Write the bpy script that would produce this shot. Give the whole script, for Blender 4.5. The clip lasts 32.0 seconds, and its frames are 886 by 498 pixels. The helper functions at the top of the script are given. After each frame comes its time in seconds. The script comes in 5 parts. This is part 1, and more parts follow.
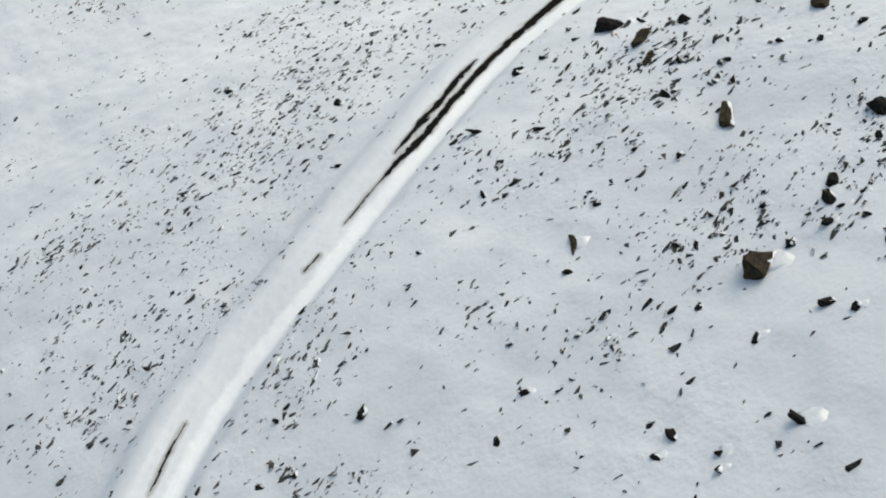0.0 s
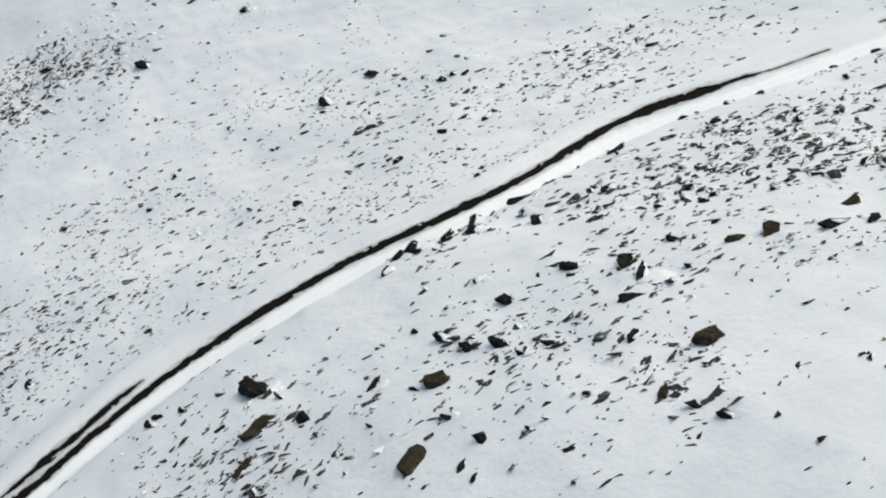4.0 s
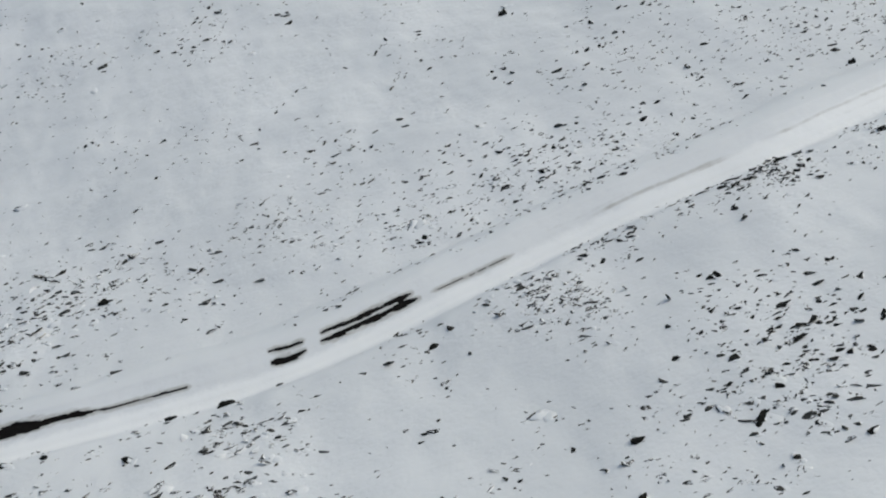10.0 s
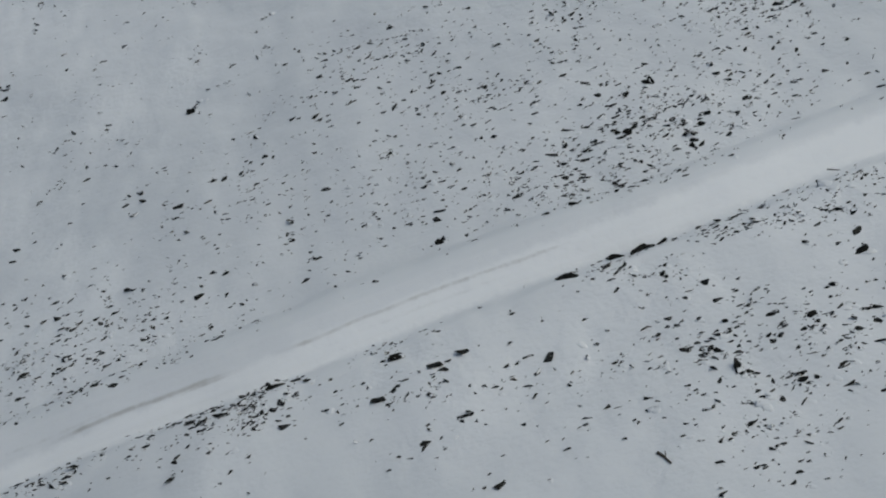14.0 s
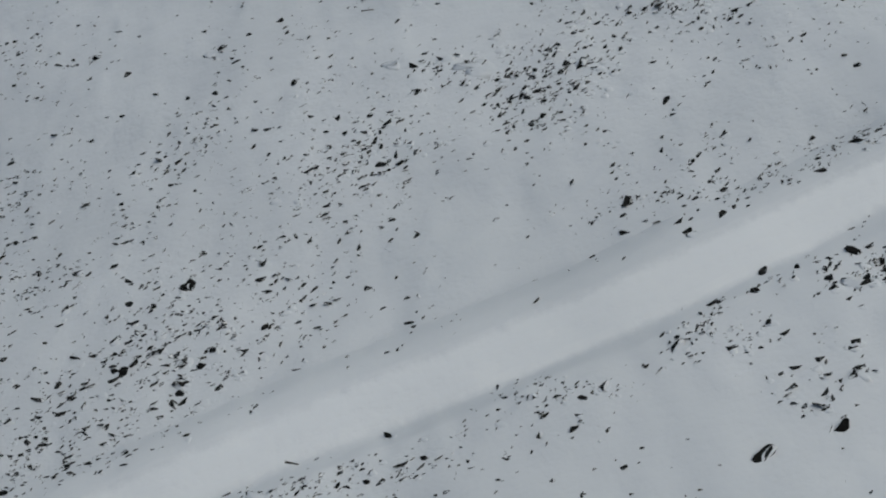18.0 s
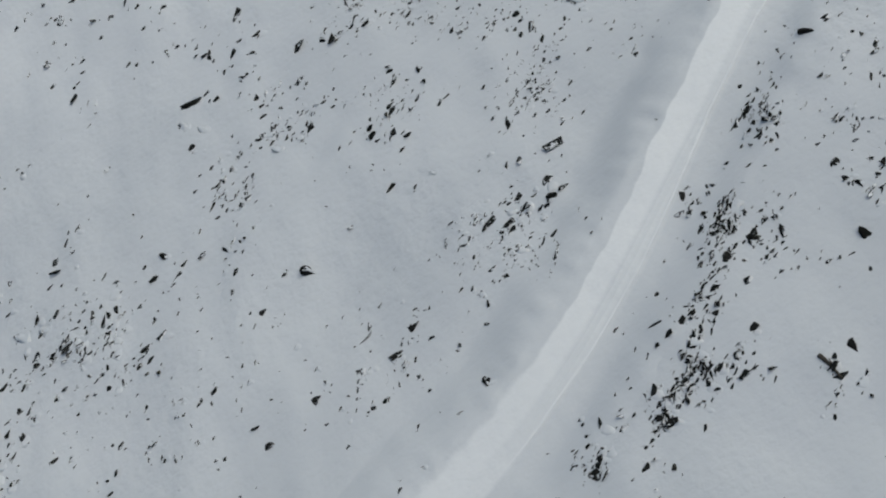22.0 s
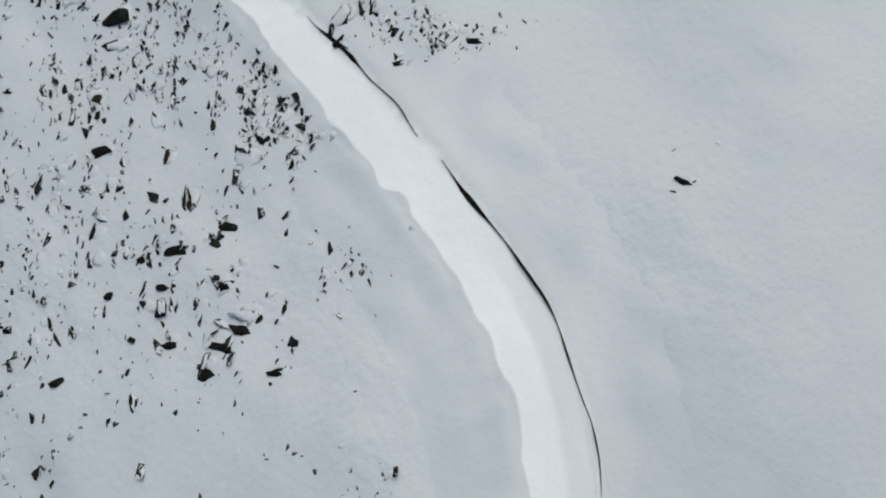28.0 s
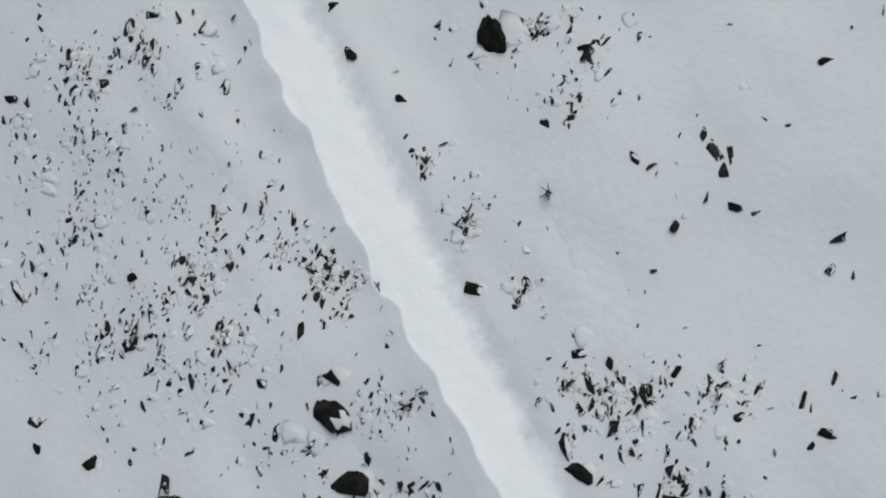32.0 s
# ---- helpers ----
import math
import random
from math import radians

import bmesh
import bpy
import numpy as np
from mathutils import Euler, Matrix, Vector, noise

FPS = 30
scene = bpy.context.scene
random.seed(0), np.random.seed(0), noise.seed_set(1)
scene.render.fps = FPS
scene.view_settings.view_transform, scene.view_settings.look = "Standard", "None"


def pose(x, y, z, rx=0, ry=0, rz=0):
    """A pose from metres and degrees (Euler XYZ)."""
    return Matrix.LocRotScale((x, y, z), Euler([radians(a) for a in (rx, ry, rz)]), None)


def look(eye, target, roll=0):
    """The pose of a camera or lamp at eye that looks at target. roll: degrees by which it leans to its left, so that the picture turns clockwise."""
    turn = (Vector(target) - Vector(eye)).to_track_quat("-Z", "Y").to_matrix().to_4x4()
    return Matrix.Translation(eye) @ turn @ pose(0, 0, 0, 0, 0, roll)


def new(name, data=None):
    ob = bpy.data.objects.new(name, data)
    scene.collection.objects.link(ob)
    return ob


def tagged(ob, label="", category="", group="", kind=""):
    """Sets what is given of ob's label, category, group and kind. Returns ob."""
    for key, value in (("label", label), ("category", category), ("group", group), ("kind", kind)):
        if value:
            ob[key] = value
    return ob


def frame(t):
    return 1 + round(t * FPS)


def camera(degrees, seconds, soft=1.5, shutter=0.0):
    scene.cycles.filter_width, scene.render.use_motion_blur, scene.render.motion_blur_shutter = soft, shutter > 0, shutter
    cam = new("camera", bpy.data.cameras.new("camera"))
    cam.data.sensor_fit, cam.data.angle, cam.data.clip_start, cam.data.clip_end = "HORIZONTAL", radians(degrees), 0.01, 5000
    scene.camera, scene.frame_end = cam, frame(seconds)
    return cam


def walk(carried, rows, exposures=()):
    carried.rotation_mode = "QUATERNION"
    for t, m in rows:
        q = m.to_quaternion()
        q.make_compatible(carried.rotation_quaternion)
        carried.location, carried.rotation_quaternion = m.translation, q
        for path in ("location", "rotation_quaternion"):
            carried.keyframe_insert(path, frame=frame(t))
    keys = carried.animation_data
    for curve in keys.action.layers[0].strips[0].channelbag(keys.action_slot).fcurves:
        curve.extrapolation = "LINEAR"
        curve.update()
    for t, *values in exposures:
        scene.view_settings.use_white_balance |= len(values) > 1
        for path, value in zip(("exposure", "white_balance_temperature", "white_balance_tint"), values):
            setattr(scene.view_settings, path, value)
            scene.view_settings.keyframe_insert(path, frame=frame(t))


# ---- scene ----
# camera: one lens, a steady flight along the mountain road
cam = camera(39.95, 32.0, soft=2.1)
ROWS = [
    (0.0, -239.28, -46.04, 52.05, 48.275, -6.316, -51.644),
    (0.5, -230.77, -46.99, 54.06, 48.118, -6.186, -49.923),
    (1.0, -222.50, -47.81, 56.34, 47.859, -5.958, -48.483),
    (1.5, -214.02, -48.82, 58.33, 47.582, -5.763, -46.884),
    (2.0, -205.86, -49.72, 60.20, 47.362, -5.575, -45.550),
    (2.5, -197.85, -50.75, 62.19, 47.148, -5.446, -44.202),
    (3.0, -189.75, -51.75, 64.21, 46.869, -5.288, -42.846),
    (3.5, -181.49, -52.70, 66.19, 46.572, -5.052, -41.473),
    (4.0, -173.29, -53.70, 68.17, 46.285, -4.821, -40.120),
    (4.5, -165.02, -54.73, 70.07, 45.965, -4.541, -38.814),
    (5.0, -156.66, -55.72, 71.84, 45.579, -4.224, -37.598),
    (5.5, -148.18, -56.60, 73.41, 45.090, -3.880, -36.514),
    (6.0, -139.77, -57.41, 74.96, 44.559, -3.569, -35.487),
    (6.5, -131.10, -58.22, 76.30, 43.997, -3.154, -34.513),
    (7.0, -122.35, -58.94, 77.65, 43.376, -2.648, -33.676),
    (7.5, -113.82, -59.81, 78.63, 42.903, -2.237, -32.839),
    (8.0, -105.12, -60.40, 79.96, 42.273, -1.770, -32.044),
    (8.5, -96.44, -60.92, 81.18, 41.672, -1.268, -31.211),
    (9.0, -87.81, -61.34, 82.07, 41.143, -0.752, -30.424),
    (9.5, -79.36, -61.57, 82.89, 40.612, -0.283, -29.651),
    (10.0, -70.91, -61.74, 83.73, 40.047, 0.203, -28.859),
    (10.5, -62.50, -61.82, 84.46, 39.449, 0.719, -28.086),
    (11.0, -54.14, -61.87, 85.05, 38.857, 1.230, -27.270),
    (11.5, -46.03, -61.83, 85.01, 38.461, 1.683, -26.506),
    (12.0, -37.81, -61.54, 84.80, 38.028, 2.242, -25.732),
    (12.5, -30.03, -61.23, 84.44, 37.754, 2.664, -24.987),
    (13.0, -22.32, -60.61, 84.21, 37.379, 3.122, -24.291),
    (13.5, -14.58, -59.77, 83.93, 36.972, 3.614, -23.616),
    (14.0, -6.87, -58.69, 83.83, 36.443, 4.102, -22.901),
    (14.5, 0.93, -57.79, 83.60, 36.033, 4.727, -22.170),
    (15.0, 8.63, -56.58, 83.50, 35.473, 5.261, -21.629),
    (15.5, 16.29, -54.98, 83.41, 34.761, 5.789, -21.350),
    (16.0, 24.00, -53.12, 83.14, 33.964, 6.385, -21.193),
    (16.5, 31.86, -51.10, 82.51, 33.153, 7.125, -21.015),
    (17.0, 40.01, -49.05, 81.79, 32.309, 7.976, -20.730),
    (17.5, 47.81, -46.96, 80.77, 31.567, 8.806, -20.570),
    (18.0, 55.76, -44.42, 79.64, 30.596, 9.740, -20.462),
    (18.5, 63.44, -41.71, 78.39, 29.444, 10.641, -20.919),
    (19.0, 70.66, -39.02, 76.94, 28.186, 11.546, -21.830),
    (19.5, 78.38, -36.00, 75.05, 26.736, 12.656, -23.118),
    (20.0, 85.65, -32.93, 73.01, 25.152, 13.557, -25.193),
    (20.5, 92.54, -29.89, 70.75, 23.891, 14.316, -27.591),
    (21.0, 99.06, -26.83, 68.57, 22.605, 14.779, -30.737),
    (21.5, 105.71, -23.63, 66.44, 21.029, 15.247, -34.405),
    (22.0, 111.79, -20.64, 64.19, 19.834, 15.419, -38.091),
    (22.5, 117.78, -17.61, 62.08, 18.719, 15.541, -41.588),
    (23.0, 123.50, -14.67, 60.04, 17.747, 15.667, -44.591),
    (23.5, 128.89, -11.75, 58.06, 16.842, 15.771, -47.065),
    (24.0, 134.21, -8.70, 56.24, 15.624, 15.859, -49.347),
    (24.5, 139.06, -5.77, 54.31, 14.639, 15.778, -51.549),
    (25.0, 143.66, -2.89, 52.45, 13.735, 15.603, -53.590),
    (25.5, 148.05, 0.16, 50.66, 12.725, 15.260, -55.763),
    (26.0, 152.29, 3.10, 48.81, 11.904, 15.005, -57.664),
    (26.5, 156.20, 6.14, 47.14, 11.302, 14.576, -59.270),
    (27.0, 160.22, 8.60, 44.62, 10.836, 15.146, -60.550),
    (27.5, 164.04, 10.50, 41.28, 10.639, 16.879, -60.979),
    (28.0, 167.45, 12.55, 38.15, 10.468, 18.708, -60.647),
    (28.5, 170.28, 15.49, 36.27, 10.082, 19.564, -59.651),
    (29.0, 172.80, 19.05, 35.32, 9.522, 19.553, -58.498),
    (29.5, 175.24, 22.75, 34.43, 8.908, 19.619, -57.062),
    (30.0, 177.67, 26.49, 33.41, 8.294, 19.823, -55.545),
    (30.5, 180.12, 30.24, 32.40, 7.606, 20.196, -53.842),
    (31.0, 182.55, 34.24, 31.50, 6.754, 20.418, -52.178),
    (31.5, 185.09, 38.40, 30.45, 5.772, 20.841, -50.383),
    (32.0, 187.32, 42.34, 29.30, 5.228, 21.402, -48.495),
]
EXPOSURES = [(0, 0.55, 7290, 1), (1, 0.61, 7290, 1), (3, 0.55, 7240, 1), (6, 0.43, 7080, 1), (9, 0.21, 6980, 1), (10, 0.0, 6900, 1), (11, -0.3, 6850, 0), (12, -0.26, 6800, 0), (13, -0.54, 6660, 0), (17, -0.54, 6640, 0), (18, -0.62, 6640, 0), (20, -0.59, 6660, 0), (22, -0.45, 6680, 0), (23, -0.53, 6680, 0), (24, -0.68, 6640, 0), (25, -0.77, 6630, 0), (26, -0.57, 6630, 0), (29, -0.29, 6640, 0), (32, -0.32, 6660, 0)]
walk(cam, [(t, pose(*p)) for t, *p in ROWS], EXPOSURES)

# ---- world, sun ----
world = bpy.data.worlds.new("overcast_sky")
scene.world = world
world.use_nodes = True
wn = world.node_tree
sky = wn.nodes.new("ShaderNodeTexSky")
sky.sky_type = "NISHITA"
sky.sun_disc = False
SUN_ELEV, SUN_AZ = radians(56), radians(0)     # azimuth counted from +x towards +y
sky.sun_elevation = SUN_ELEV
sky.sun_rotation = radians(90) - SUN_AZ
sky.air_density, sky.dust_density, sky.ozone_density = 1.0, 3.0, 1.0
wn.links.new(sky.outputs[0], wn.nodes["Background"].inputs[0])
wn.nodes["Background"].inputs[1].default_value = 0.13
sun_data = bpy.data.lights.new("sun", "SUN")
sun_data.energy, sun_data.angle, sun_data.color = 1.15, radians(50), (1.0, 0.97, 0.93)
sun = new("sun", sun_data)
sun.matrix_world = look((math.cos(SUN_AZ) * math.cos(SUN_ELEV) * 300, math.sin(SUN_AZ) * math.cos(SUN_ELEV) * 300,
                         math.sin(SUN_ELEV) * 300), (0, 0, 0))


# ---- materials ----
def material(name, rough=0.8, spec=0.2):
    m = bpy.data.materials.new(name)
    m.use_nodes = True
    b = m.node_tree.nodes["Principled BSDF"]
    b.inputs["Roughness"].default_value = rough
    b.inputs["Specular IOR Level"].default_value = spec
    return m, m.node_tree, b


def noise_node(nt, scale, detail=5, rough=0.55, coords="Object", stretch=None):
    tc = nt.nodes.new("ShaderNodeTexCoord")
    n = nt.nodes.new("ShaderNodeTexNoise")
    n.inputs["Scale"].default_value, n.inputs["Detail"].default_value, n.inputs["Roughness"].default_value = scale, detail, rough
    if stretch:
        mp = nt.nodes.new("ShaderNodeMapping")
        mp.inputs["Rotation"].default_value = stretch[0]
        mp.inputs["Scale"].default_value = stretch[1]
        nt.links.new(tc.outputs[coords], mp.inputs[0])
        nt.links.new(mp.outputs[0], n.inputs["Vector"])
    else:
        nt.links.new(tc.outputs[coords], n.inputs["Vector"])
    return n.outputs["Fac"]


def ramp(nt, fac, stops):
    r = nt.nodes.new("ShaderNodeValToRGB")
    e = r.color_ramp.elements
    while len(e) < len(stops):
        e.new(0.5)
    for k, (p, c) in zip(e, stops):
        k.position, k.color = p, (*c, 1)
    nt.links.new(fac, r.inputs[0])
    return r.outputs[0]


def mixed(nt, fac, a, b):
    m = nt.nodes.new("ShaderNodeMix")
    m.data_type = "RGBA"
    nt.links.new(fac, m.inputs[0])
    nt.links.new(a, m.inputs[6])
    nt.links.new(b, m.inputs[7])
    return m.outputs[2]


def math_node(nt, op, a, b):
    m = nt.nodes.new("ShaderNodeMath")
    m.operation = op
    for k, v in ((0, a), (1, b)):
        if isinstance(v, (int, float)):
            m.inputs[k].default_value = v
        else:
            nt.links.new(v, m.inputs[k])
    return m.outputs[0]


def bump(nt, bsdf, layers):
    prev = None
    for fac, strength, dist in layers:
        b = nt.nodes.new("ShaderNodeBump")
        b.inputs["Strength"].default_value, b.inputs["Distance"].default_value = strength, dist
        nt.links.new(fac, b.inputs["Height"])
        if prev:
            nt.links.new(prev, b.inputs["Normal"])
        prev = b.outputs[0]
    nt.links.new(prev, bsdf.inputs["Normal"])


def hummocks(nt):
    """Lumpy relief of buried stones, in patches."""
    where = ramp(nt, noise_node(nt, 0.06, 3), [(0.45, (0, 0, 0)), (0.65, (1, 1, 1))])
    return math_node(nt, "MULTIPLY", noise_node(nt, 1.1, 3, 0.5), where)


def snow_material(name, low, high, relief=0.5):
    m, nt, b = material(name, 0.65)
    big = noise_node(nt, 0.035, 4)
    col = ramp(nt, big, [(0.3, low), (0.7, high)])
    nt.links.new(col, b.inputs["Base Color"])
    ripple = noise_node(nt, 0.5, 6, 0.6, stretch=((0, 0, radians(20)), (0.5, 1.4, 1.0)))
    bump(nt, b, [(noise_node(nt, 0.12, 4), relief, 0.5), (ripple, relief, 0.16), (hummocks(nt), relief, 0.24), (noise_node(nt, 2.4, 4), relief, 0.07)])
    return m


SNOW = snow_material("wind_packed_snow", (0.59, 0.61, 0.64), (0.70, 0.715, 0.74), 0.6)


def road_snow_material():
    """White drift in the bed, ragged into older snow; stronger light on the bed is in its colour too."""
    m, nt, b = material("drifted_road_snow", 0.6)
    old = ramp(nt, noise_node(nt, 0.035, 4), [(0.3, (0.59, 0.61, 0.64)), (0.7, (0.70, 0.715, 0.74))])
    fresh_lit = ramp(nt, noise_node(nt, 0.15, 4), [(0.3, (0.93, 0.935, 0.94)), (0.7, (0.97, 0.97, 0.97))])
    uv = nt.nodes.new("ShaderNodeUVMap")
    uv.uv_map = "across"
    xy = nt.nodes.new("ShaderNodeSeparateXYZ")
    nt.links.new(uv.outputs[0], xy.inputs[0])
    rag = math_node(nt, "MULTIPLY", math_node(nt, "SUBTRACT", noise_node(nt, 1.3, 5, 0.6), 0.5), 1.2)
    r = nt.nodes.new("ShaderNodeMapRange")
    r.interpolation_type = "SMOOTHSTEP"
    r.inputs["From Min"].default_value, r.inputs["From Max"].default_value = -0.5, 0.5
    nt.links.new(math_node(nt, "ADD", xy.outputs[1], rag), r.inputs["Value"])
    thin = nt.nodes.new("ShaderNodeMapRange")           # slush close to the bare tracks
    thin.interpolation_type = "SMOOTHSTEP"
    thin.inputs["From Min"].default_value, thin.inputs["From Max"].default_value = 0.2, 1.1
    thin.inputs["To Max"].default_value = 0.75
    nt.links.new(math_node(nt, "ADD", xy.outputs[0], math_node(nt, "MULTIPLY", rag, 0.7)), thin.inputs["Value"])
    slush = nt.nodes.new("ShaderNodeRGB")
    slush.outputs[0].default_value = (0.30, 0.29, 0.275, 1)
    lit_layer = nt.nodes.new("ShaderNodeUVMap")
    lit_layer.uv_map = "bed_light"
    lit_share = nt.nodes.new("ShaderNodeSeparateXYZ")
    nt.links.new(lit_layer.outputs[0], lit_share.inputs[0])
    snow = mixed(nt, math_node(nt, "MULTIPLY", r.outputs[0], lit_share.outputs[0]), old, fresh_lit)
    nt.links.new(mixed(nt, thin.outputs[0], snow, slush.outputs[0]), b.inputs["Base Color"])
    ripple = noise_node(nt, 0.5, 6, 0.6, stretch=((0, 0, radians(20)), (0.5, 1.4, 1.0)))
    bump(nt, b, [(noise_node(nt, 0.12, 4), 0.6, 0.5), (ripple, 0.6, 0.16), (hummocks(nt), 0.6, 0.12), (noise_node(nt, 4.0, 4), 0.6, 0.03)])
    return m


ROAD_SNOW = road_snow_material()


def rock_material(name, tones, cover, vary=0.0):
    """Rock with snow lying on the faces that look up."""
    m, nt, b = material(name, 0.9, 0.04)
    grain = ramp(nt, noise_node(nt, 2.5, 6, 0.65), [(0.25, tones[0]), (0.5, tones[1]), (0.75, tones[2])])
    geo = nt.nodes.new("ShaderNodeNewGeometry")
    lee = nt.nodes.new("ShaderNodeVectorMath")
    lee.operation = "DOT_PRODUCT"
    nt.links.new(geo.outputs["Normal"], lee.inputs[0])
    lee.inputs[1].default_value = (0.45, -0.45, 0.77)     # drifting snow settles on top and on the lee side
    wob = math_node(nt, "MULTIPLY", math_node(nt, "SUBTRACT", noise_node(nt, 4.2, 5, 0.65), 0.5), 1.9)
    lying = math_node(nt, "ADD", lee.outputs["Value"], wob)
    r = nt.nodes.new("ShaderNodeMapRange")
    r.inputs["From Min"].default_value, r.inputs["From Max"].default_value = cover, cover + 0.08
    own = math_node(nt, "MULTIPLY", geo.outputs["Random Per Island"], vary)       # some stones carry more snow than others
    nt.links.new(math_node(nt, "ADD", lying, own), r.inputs["Value"])
    rgb = nt.nodes.new("ShaderNodeRGB")
    rgb.outputs[0].default_value = (0.66, 0.675, 0.70, 1)
    nt.links.new(mixed(nt, r.outputs[0], grain, rgb.outputs[0]), b.inputs["Base Color"])
    bump(nt, b, [(noise_node(nt, 6.0, 5), 0.6, 0.08)])
    return m


ROCK = rock_material("grey_talus_rock", [(0.024, 0.0245, 0.024), (0.052, 0.052, 0.05), (0.11, 0.107, 0.1)], 1.02, 0.7)
BOULDER_ROCK = rock_material("dark_boulder_rock", [(0.006, 0.006, 0.0056), (0.013, 0.013, 0.012), (0.034, 0.033, 0.03)], 1.24)
SWEPT_ROCK = rock_material("swept_talus_rock", [(0.009, 0.009, 0.0085), (0.02, 0.02, 0.019), (0.055, 0.053, 0.048)], 1.18, 0.5)
BROWN_ROCK = rock_material("brown_lichen_rock", [(0.013, 0.011, 0.008), (0.034, 0.028, 0.019), (0.075, 0.06, 0.043)], 1.24)

gm, gnt, gb = material("wet_dark_gravel", 0.85, 0.06)
gnt.links.new(ramp(gnt, noise_node(gnt, 3.0, 8, 0.7), [(0.3, (0.005, 0.0047, 0.0045)), (0.6, (0.010, 0.009, 0.0085)), (0.8, (0.03, 0.027, 0.024))]), gb.inputs["Base Color"])
bump(gnt, gb, [(noise_node(gnt, 12.0, 5), 0.8, 0.05)])
GRAVEL = gm

# ---- the lie of the land ----
POLY = (-0.8, -45.53, 4.39, 6.49, 7.13, 1.85, 21.43, 7.63, 4.12, -3.61, -0.77, -0.07, 5.55, -7.96, -3.79)
POWERS = [(i, j) for i in range(5) for j in range(5 - i)]
# broad swells of the slope, a height every 30 m along x and every 28 m along y
SWELL = ((-0.8, -0.3, 0.2, -0, -0.1, -0),
         (-1.5, -0.4, 0.1, 0.1, -0.1, -0.2),
         (1.2, 1.4, -0.2, 1, 0.1, -0.5),
         (1.4, 0.4, -0.4, 0.2, -0.6, -0.3),
         (-0.7, -1.2, -0.3, -0.7, -0.5, 0.4),
         (-1.7, -1.1, -0.5, -0.1, 0.7, 0.6),
         (0.4, 0.2, 0.4, -0.3, 0.6, 0.5),
         (0.6, -0.7, 1.7, -0.2, -0.8, -0.1),
         (1.4, -0.3, 0.4, 0.7, 0.2, 0),
         (-0.3, 0.4, -0.1, -1, 0.1, 0.1),
         (-1.2, -0.8, 0.2, -0.8, -0.2, 0),
         (-0.9, 0.7, 1.8, -1.5, -0.7, -0.1),
         (0.2, 1.1, -0.8, 0.6, 1.2, -0.1),
         (0.1, -0.4, -2, 0.6, 0.6, -0.3))


def slope_z(x, y):
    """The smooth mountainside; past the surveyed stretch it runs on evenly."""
    x, y = np.asarray(x, float), np.asarray(y, float)

    def rise(a, b):
        z = sum(c * (a / 150) ** i * (b / 100) ** j for c, (i, j) in zip(POLY, POWERS))
        fx = [np.exp(-((a + 195 - 30 * i) / 24) ** 2 / 2) for i in range(len(SWELL))]
        fy = [np.exp(-((b + 40 - 28 * j) / 24) ** 2 / 2) for j in range(len(SWELL[0]))]
        for u, row in zip(fx, SWELL):
            z = z + u * sum(h * v for h, v in zip(row, fy))
        return z
    xc, yc = np.clip(x, -215, 205), np.clip(y, -60, 105)
    gx = np.clip((rise(xc + 0.5, yc) - rise(xc - 0.5, yc)), -0.35, 0.35)
    gy = np.clip((rise(xc, yc + 0.5) - rise(xc, yc - 0.5)), -0.45, 0.1)
    dx, dy = x - xc, y - yc
    run = lambda d: np.sign(d) * 700 * (1 - np.exp(-np.abs(d) / 700))
    return rise(xc, yc) + gx * run(dx) + gy * run(dy)


def waves(x, y, size, seed, n=22):
    """Smooth random relief of about one unit, made of a few crossing waves."""
    rng = np.random.RandomState(seed)
    z = np.zeros_like(np.asarray(x, float))
    for _ in range(n):
        a, k, p = rng.uniform(0, 2 * math.pi), 2 * math.pi / (size * rng.uniform(0.6, 1.6)), rng.uniform(0, 2 * math.pi)
        z += np.sin(k * (x * math.cos(a) + y * math.sin(a)) + p)
    return z / math.sqrt(n / 2)


# x, y and station along the road
ROAD_LINE = [(-222.0, -3.0, 0.0), (-204.9, 4.4, 18.6), (-188.9, 10.2, 35.7), (-172.1, 12.2, 52.7), (-155.9, 14.1, 69.6), (-139.3, 15.7, 86.8), (-122.0, 13.8, 104.0), (-104.7, 10.3, 121.0), (-86.6, 9.4, 138.0), (-70.2, 4.1, 155.1), (-53.5, -0.8, 172.4), (-37.1, -1.8, 189.7), (-20.9, -2.6, 206.8), (-4.4, -4.1, 223.9), (12.5, -4.7, 240.9), (29.2, -5.8, 257.8), (46.6, -5.7, 274.8), (63.7, -5.9, 291.8), (80.7, -4.9, 308.8), (97.7, -3.1, 325.8), (112.3, -0.7, 340.8), (126.5, 5.0, 356.2), (138.4, 10.6, 369.5), (148.8, 14.8, 380.5), (158.8, 19.8, 391.6), (165.6, 25.8, 400.6), (170.0, 34.8, 410.7), (173.4, 43.9, 420.7), (177.2, 55.2, 432.9), (182.2, 69.1, 448.1), (187.0, 84.2, 463.9), (190.5, 99.2, 479.3), (193.0, 117.2, 497.5)]


def catmull(pts, n):
    p = np.array(pts, float)
    out = []
    for i in range(len(p) - 1):
        a, b, c, d = p[max(i - 1, 0)], p[i], p[i + 1], p[min(i + 2, len(p) - 1)]
        for k in np.arange(n) / n:
            out.append(0.5 * (2 * b + (c - a) * k + (2 * a - 5 * b + 4 * c - d) * k * k + (3 * b - a - 3 * c + d) * k ** 3))
    out.append(p[-1])
    return np.array(out)


